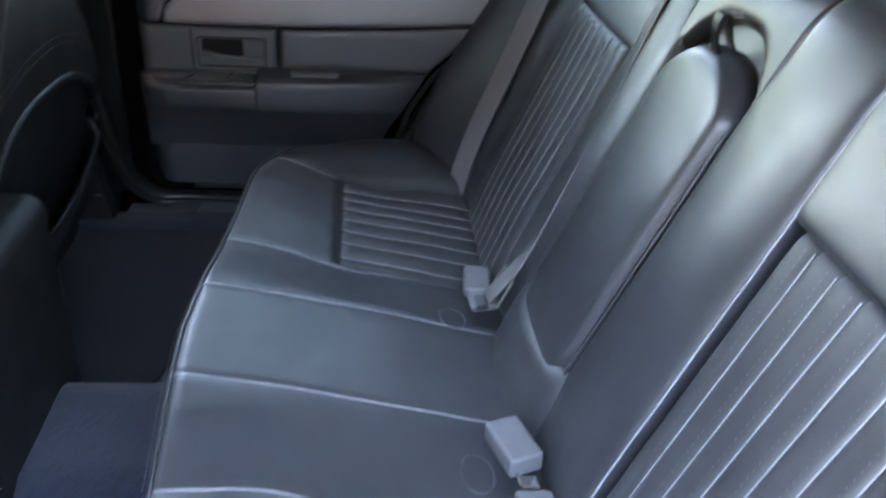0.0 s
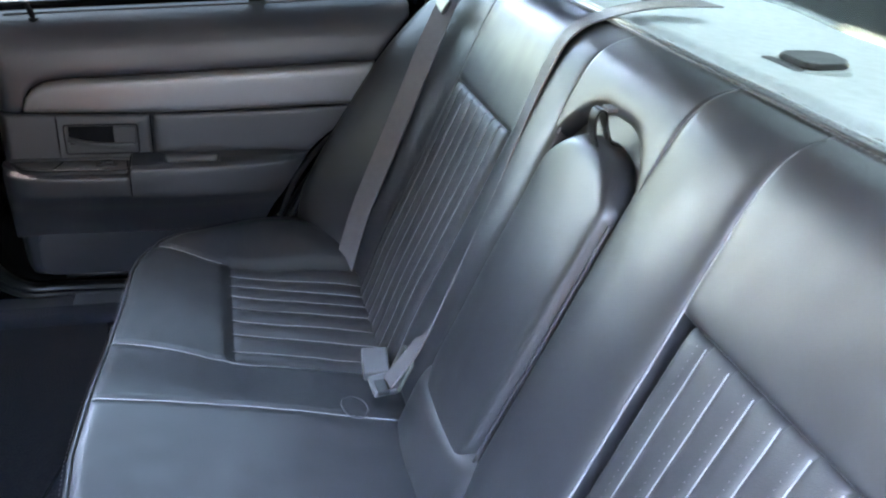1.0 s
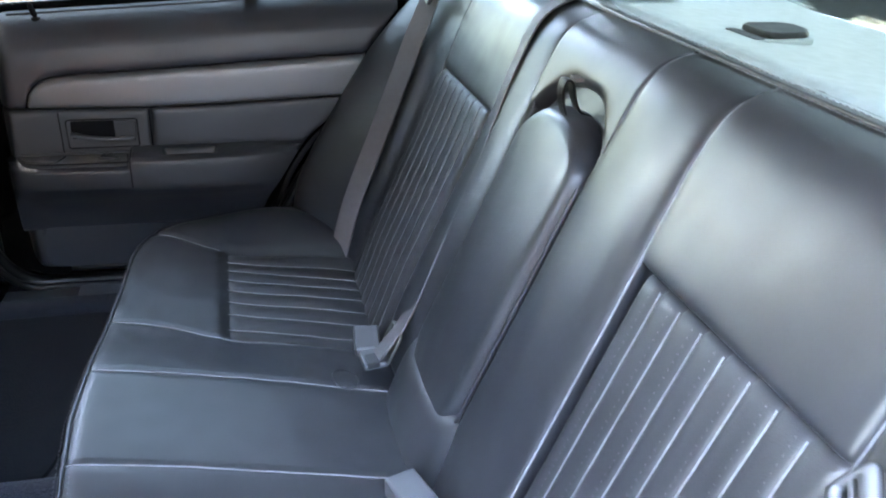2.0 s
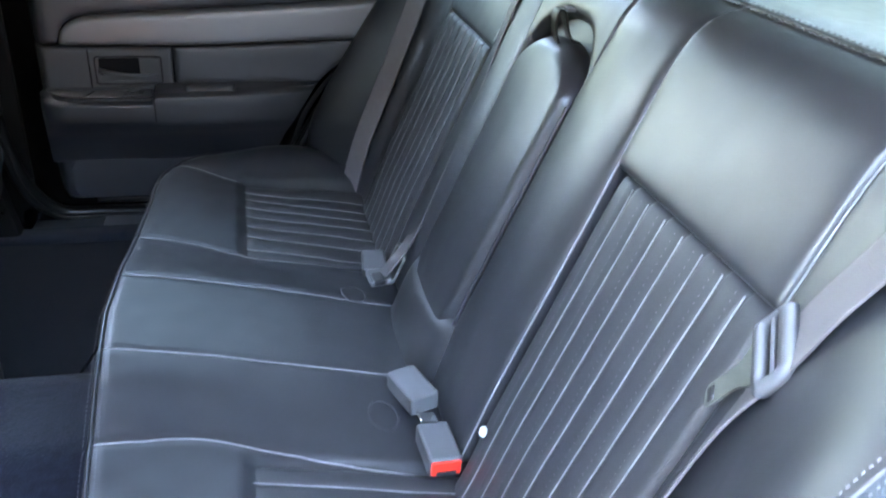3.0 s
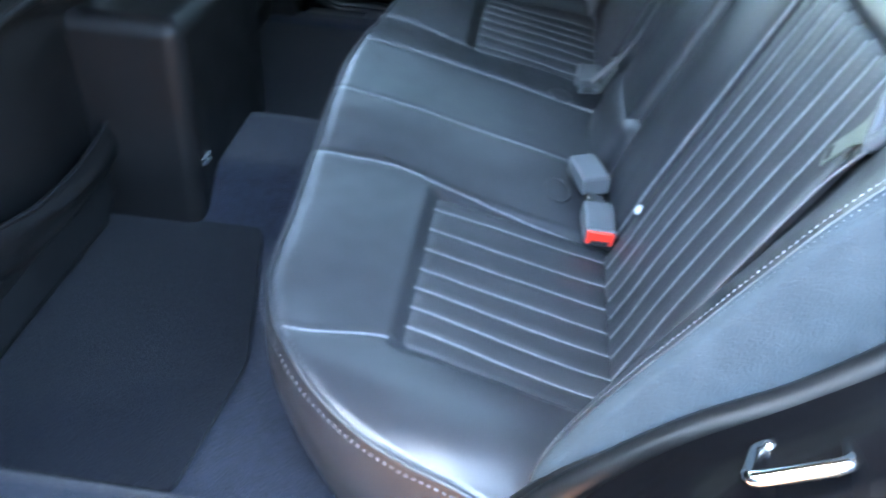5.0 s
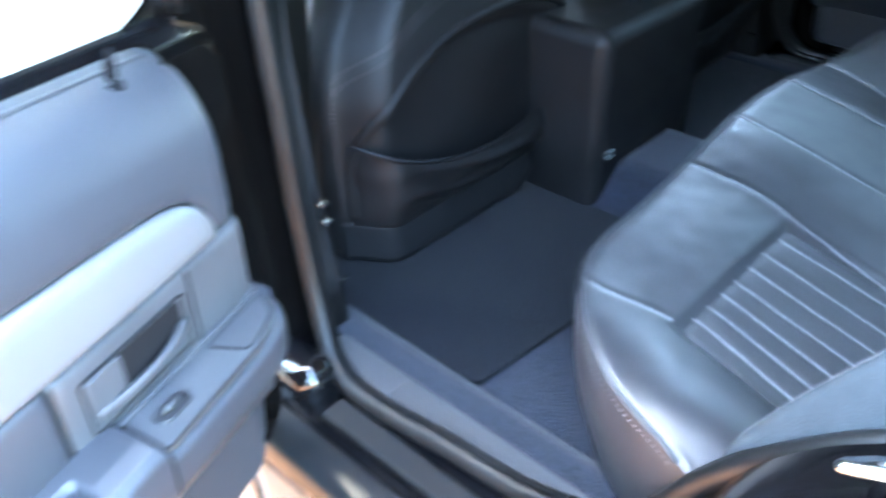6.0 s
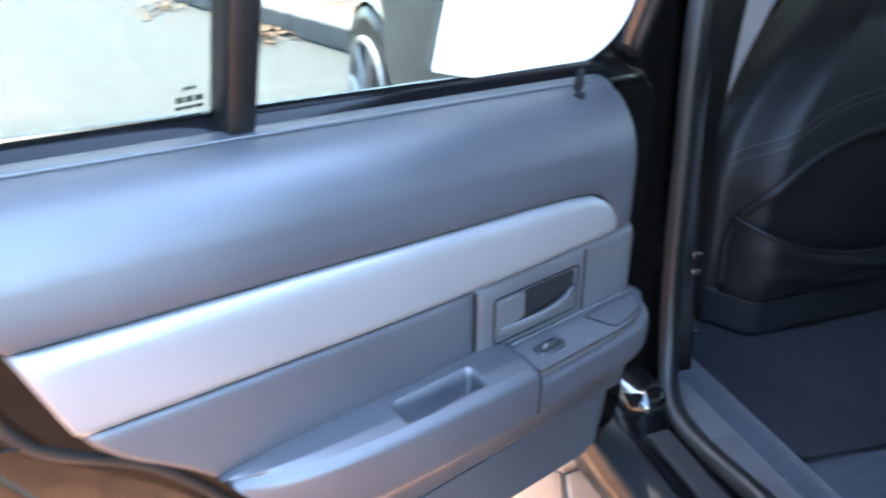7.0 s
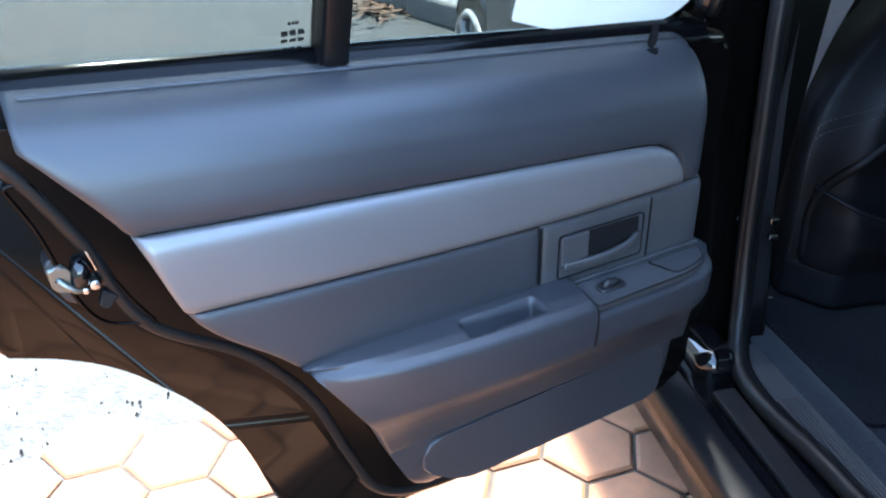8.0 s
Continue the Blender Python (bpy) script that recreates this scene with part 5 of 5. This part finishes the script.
    for k in (-1, 1):
        part("seat_rail", box(-0.95, -0.40, y0 + k * 0.10 - 0.02, y0 + k * 0.10 + 0.02, 0.288, 0.345, 0.004), PLASTIC_DARK, st)
    return st


front_seat(0.635, 1, "black leather front seat with a sagging map pocket on its back")
front_seat(1.285, -1, "black leather front seat, reclined, with a map pocket on its back", 0.085, 0.05, 16)
# front belt running up the pillar
fb = belt("seat_belt", "dark front seat belt slung from the door pillar", [(-0.47, 0.262, 0.34), (-0.475, 0.275, 0.55), (-0.48, 0.325, 0.76), (-0.485, 0.40, 0.93), (-0.50, 0.47, 1.08)], [(0.5, 1, 0)] * 5)


# ---- outside ----
bm = bmesh.new()
bmesh.ops.create_grid(bm, x_segments=40, y_segments=40, size=300)
for v in bm.verts:
    v.co = Vector((math.copysign(abs(v.co.x / 300) ** 3 * 300, v.co.x), math.copysign(abs(v.co.y / 300) ** 3 * 300, v.co.y), -0.006))
tagged(part("ground", bm, ASPHALT), "worn grey asphalt ground with fine stones and cracks", "ground", kind="structure")

# hexagonal paving beside and under the car
SIDE, TURN, ORIGIN = 0.105, radians(99), Vector((-0.445, 0.075, 0))
pavement = thing("pavement", "terracotta hexagonal paving stones with open joints", "paving", kind="structure")
E1 = Vector((math.cos(TURN - radians(30)), math.sin(TURN - radians(30)), 0)) * SIDE * math.sqrt(3)
E2 = Vector((math.cos(TURN + radians(30)), math.sin(TURN + radians(30)), 0)) * SIDE * math.sqrt(3)
C0 = ORIGIN + Vector((math.cos(TURN + radians(60)), math.sin(TURN + radians(60)), 0)) * SIDE


def hexagon(bm, at, r=SIDE - 0.0048, h=0.0, tilt=(0, 0)):
    tops, sides_, lows = [], [], []
    for k in range(6):
        a = TURN + radians(60 * k)
        d = Vector((math.cos(a), math.sin(a), 0))
        tops.append(bm.verts.new(at + d * (r - 0.007) + Vector((0, 0, 0.004 + h + tilt[0] * d.x + tilt[1] * d.y))))
        sides_.append(bm.verts.new(at + d * r + Vector((0, 0, -0.001 + h + tilt[0] * d.x + tilt[1] * d.y))))
        lows.append(bm.verts.new(at + d * r + Vector((0, 0, -0.03))))
    bm.faces.new(tops)
    for A, B in ((sides_, tops), (lows, sides_)):
        for k in range(6):
            bm.faces.new((A[k], A[(k + 1) % 6], B[(k + 1) % 6], B[k]))


def beyond_edge(p):
    """True on the asphalt side of the paving's edge."""
    return (p - Vector((-0.671, -0.988, 0))).dot(Vector((-0.857, -0.515, 0))) > 0.005


stone_bm = bmesh.new()
hexagon(stone_bm, Vector((0, 0, 0)))
bmesh.ops.recalc_face_normals(stone_bm, faces=stone_bm.faces)
stone = bpy.data.meshes.new("paver")
stone_bm.to_mesh(stone)
stone_bm.free()
stone.materials.append(PAVER)
rest, rng = bmesh.new(), random.Random(4)
spots = []
for i in range(-26, 27):
    for j in range(-26, 27):
        p = C0 + E1 * i + E2 * j
        if -2.2 < p.x < 3.0 and -3.0 < p.y < 3.2 and not beyond_edge(p):
            spots.append(p)
for p in spots:
    h, tx, ty = rng.uniform(-0.002, 0.002), rng.uniform(-0.015, 0.015), rng.uniform(-0.015, 0.015)
    if -1.2 < p.x < 0.75 and -1.9 < p.y < 0.45:
        ob = new("paver", stone)
        ob.parent = pavement
        ob.matrix_world = Matrix.Translation(p + Vector((0, 0, h))) @ Euler((tx, ty, 0)).to_matrix().to_4x4()
    else:
        hexagon(rest, p, h=h, tilt=(tx, ty))
tagged(part("outer_pavers", rest, PAVER, pavement, smooth=False), kind="stuff")
# sand bed under the joints
bed = [(3.2, -3.2), (3.2, 3.4), (-2.3, 3.4), (-2.26, 1.80), (-0.505, -1.10), (0.70, -3.2)]
part("joint_bed", slab(bed, -0.03, -0.0045, "z"), JOINT, pavement, smooth=False)

# kerb and planted bed across the lane
kerb = thing("kerb", "pale concrete kerb along the lane", "kerb", kind="structure")
K0, KD = Vector((-4.10, 0.41, 0)), Vector((-0.917, -0.399, 0))
KN = Vector((-0.399, 0.917, 0))
turn = math.degrees(math.atan2(KD.y, KD.x))
for i in range(-6, 14):
    ob = part("kerb_stone", box(-0.495, 0.495, -0.0, 0.30, -0.02, 0.14, 0.03, 3), CONCRETE, kerb)
    ob.matrix_world = Matrix.Translation(K0 + KD * (i * 1.0)) @ pose(0, 0, 0, 0, 0, turn + 180)


def bed_fn(u, v):
    p = K0 + KD * lerp(-6, 14, v) + KN * lerp(0.29, 9.0, u)
    return (p.x, p.y, 0.10 + 0.12 * smooth(u, 0, 0.3) + 0.03 * noise.noise(Vector((u * 40, v * 70, 0))))


tagged(part("planting_bed", sheet(bed_fn, 80, 140, (0, 0, -0.2)), MULCH), "brown bark mulch planting bed behind the kerb", "planting bed", kind="structure")
tagged(part("leaf_litter", sheet(lambda u, v: (lerp(-3.0, 9.0, u), lerp(3.6, 14.0, v), 0.002 + 0.02 * abs(noise.noise(Vector((u * 60, v * 60, 0))))), 70, 60, (0, 0, -0.1)), LITTER), "pale dry leaf litter beyond the paving", "ground cover", kind="structure")
lb = bmesh.new()
rng = random.Random(9)
for k in range(240):
    a, r = rng.uniform(0, 6.3), abs(rng.gauss(0, 0.18))
    cx, cy = (-4.72, 0.02) if k % 4 else (-5.7, -0.5)
    x, y, q, sz = cx + r * math.cos(a) * 1.4, cy + r * math.sin(a) * 0.7, rng.uniform(0, 6.3), rng.uniform(0.02, 0.05)
    d, e = Vector((math.cos(q), math.sin(q), rng.uniform(-0.3, 0.4))) * sz, Vector((-math.sin(q), math.cos(q), rng.uniform(-0.3, 0.3))) * sz * 0.5
    c = Vector((x, y, 0.012 + rng.uniform(0, 0.02)))
    v = [lb.verts.new(c + o) for o in (-d, e, d, -e)]
    lb.faces.new(v)
tagged(part("dry_leaves", lb, LEAF, smooth=False), "small heap of dry brown leaves on the asphalt", "leaves", kind="stuff")


# crumbs and twigs along the edge of the paving and on the asphalt beside it
rng = random.Random(21)
db = bmesh.new()
for k in range(420):
    if k < 260:
        p = Vector((-0.671, -0.988, 0)) + Vector((0.515, -0.857, 0)) * rng.uniform(-1.6, 1.6) + Vector((-0.857, -0.515, 0)) * rng.gauss(0.04, 0.018)
    else:
        p = Vector((rng.uniform(-2.2, -0.5), rng.uniform(-2.0, -0.6), 0))
        if not beyond_edge(p):
            continue
    q, sz = rng.uniform(0, 6.3), rng.uniform(0.0015, 0.0045) * (1.4 if k < 260 else 1.0)
    d, e = Vector((math.cos(q), math.sin(q), 0)) * sz, Vector((-math.sin(q), math.cos(q), 0)) * sz * rng.uniform(0.2, 0.7)
    low = [db.verts.new(p + o + Vector((0, 0, -0.004))) for o in (-d, -e, d, e)]
    top = db.verts.new(p + Vector((0, 0, 0.004 + sz * 0.4)))
    for i in range(4):
        db.faces.new((low[i], low[(i + 1) % 4], top))
tagged(part("ground_debris", db, JOINT, smooth=False), "dark crumbs and twigs along the edge of the paving", "debris", kind="stuff")

# added, unseen wall behind the camera that cuts low sky light into the cabin
sky_blocker = thing("wall_sky_blocker", "added plain grey wall that blocks low sky light", "wall", kind="structure")
part("wall_face", box(-9.0, 11.0, -5.0, -4.7, 0, 3.6, 0.01), WALL, sky_blocker)
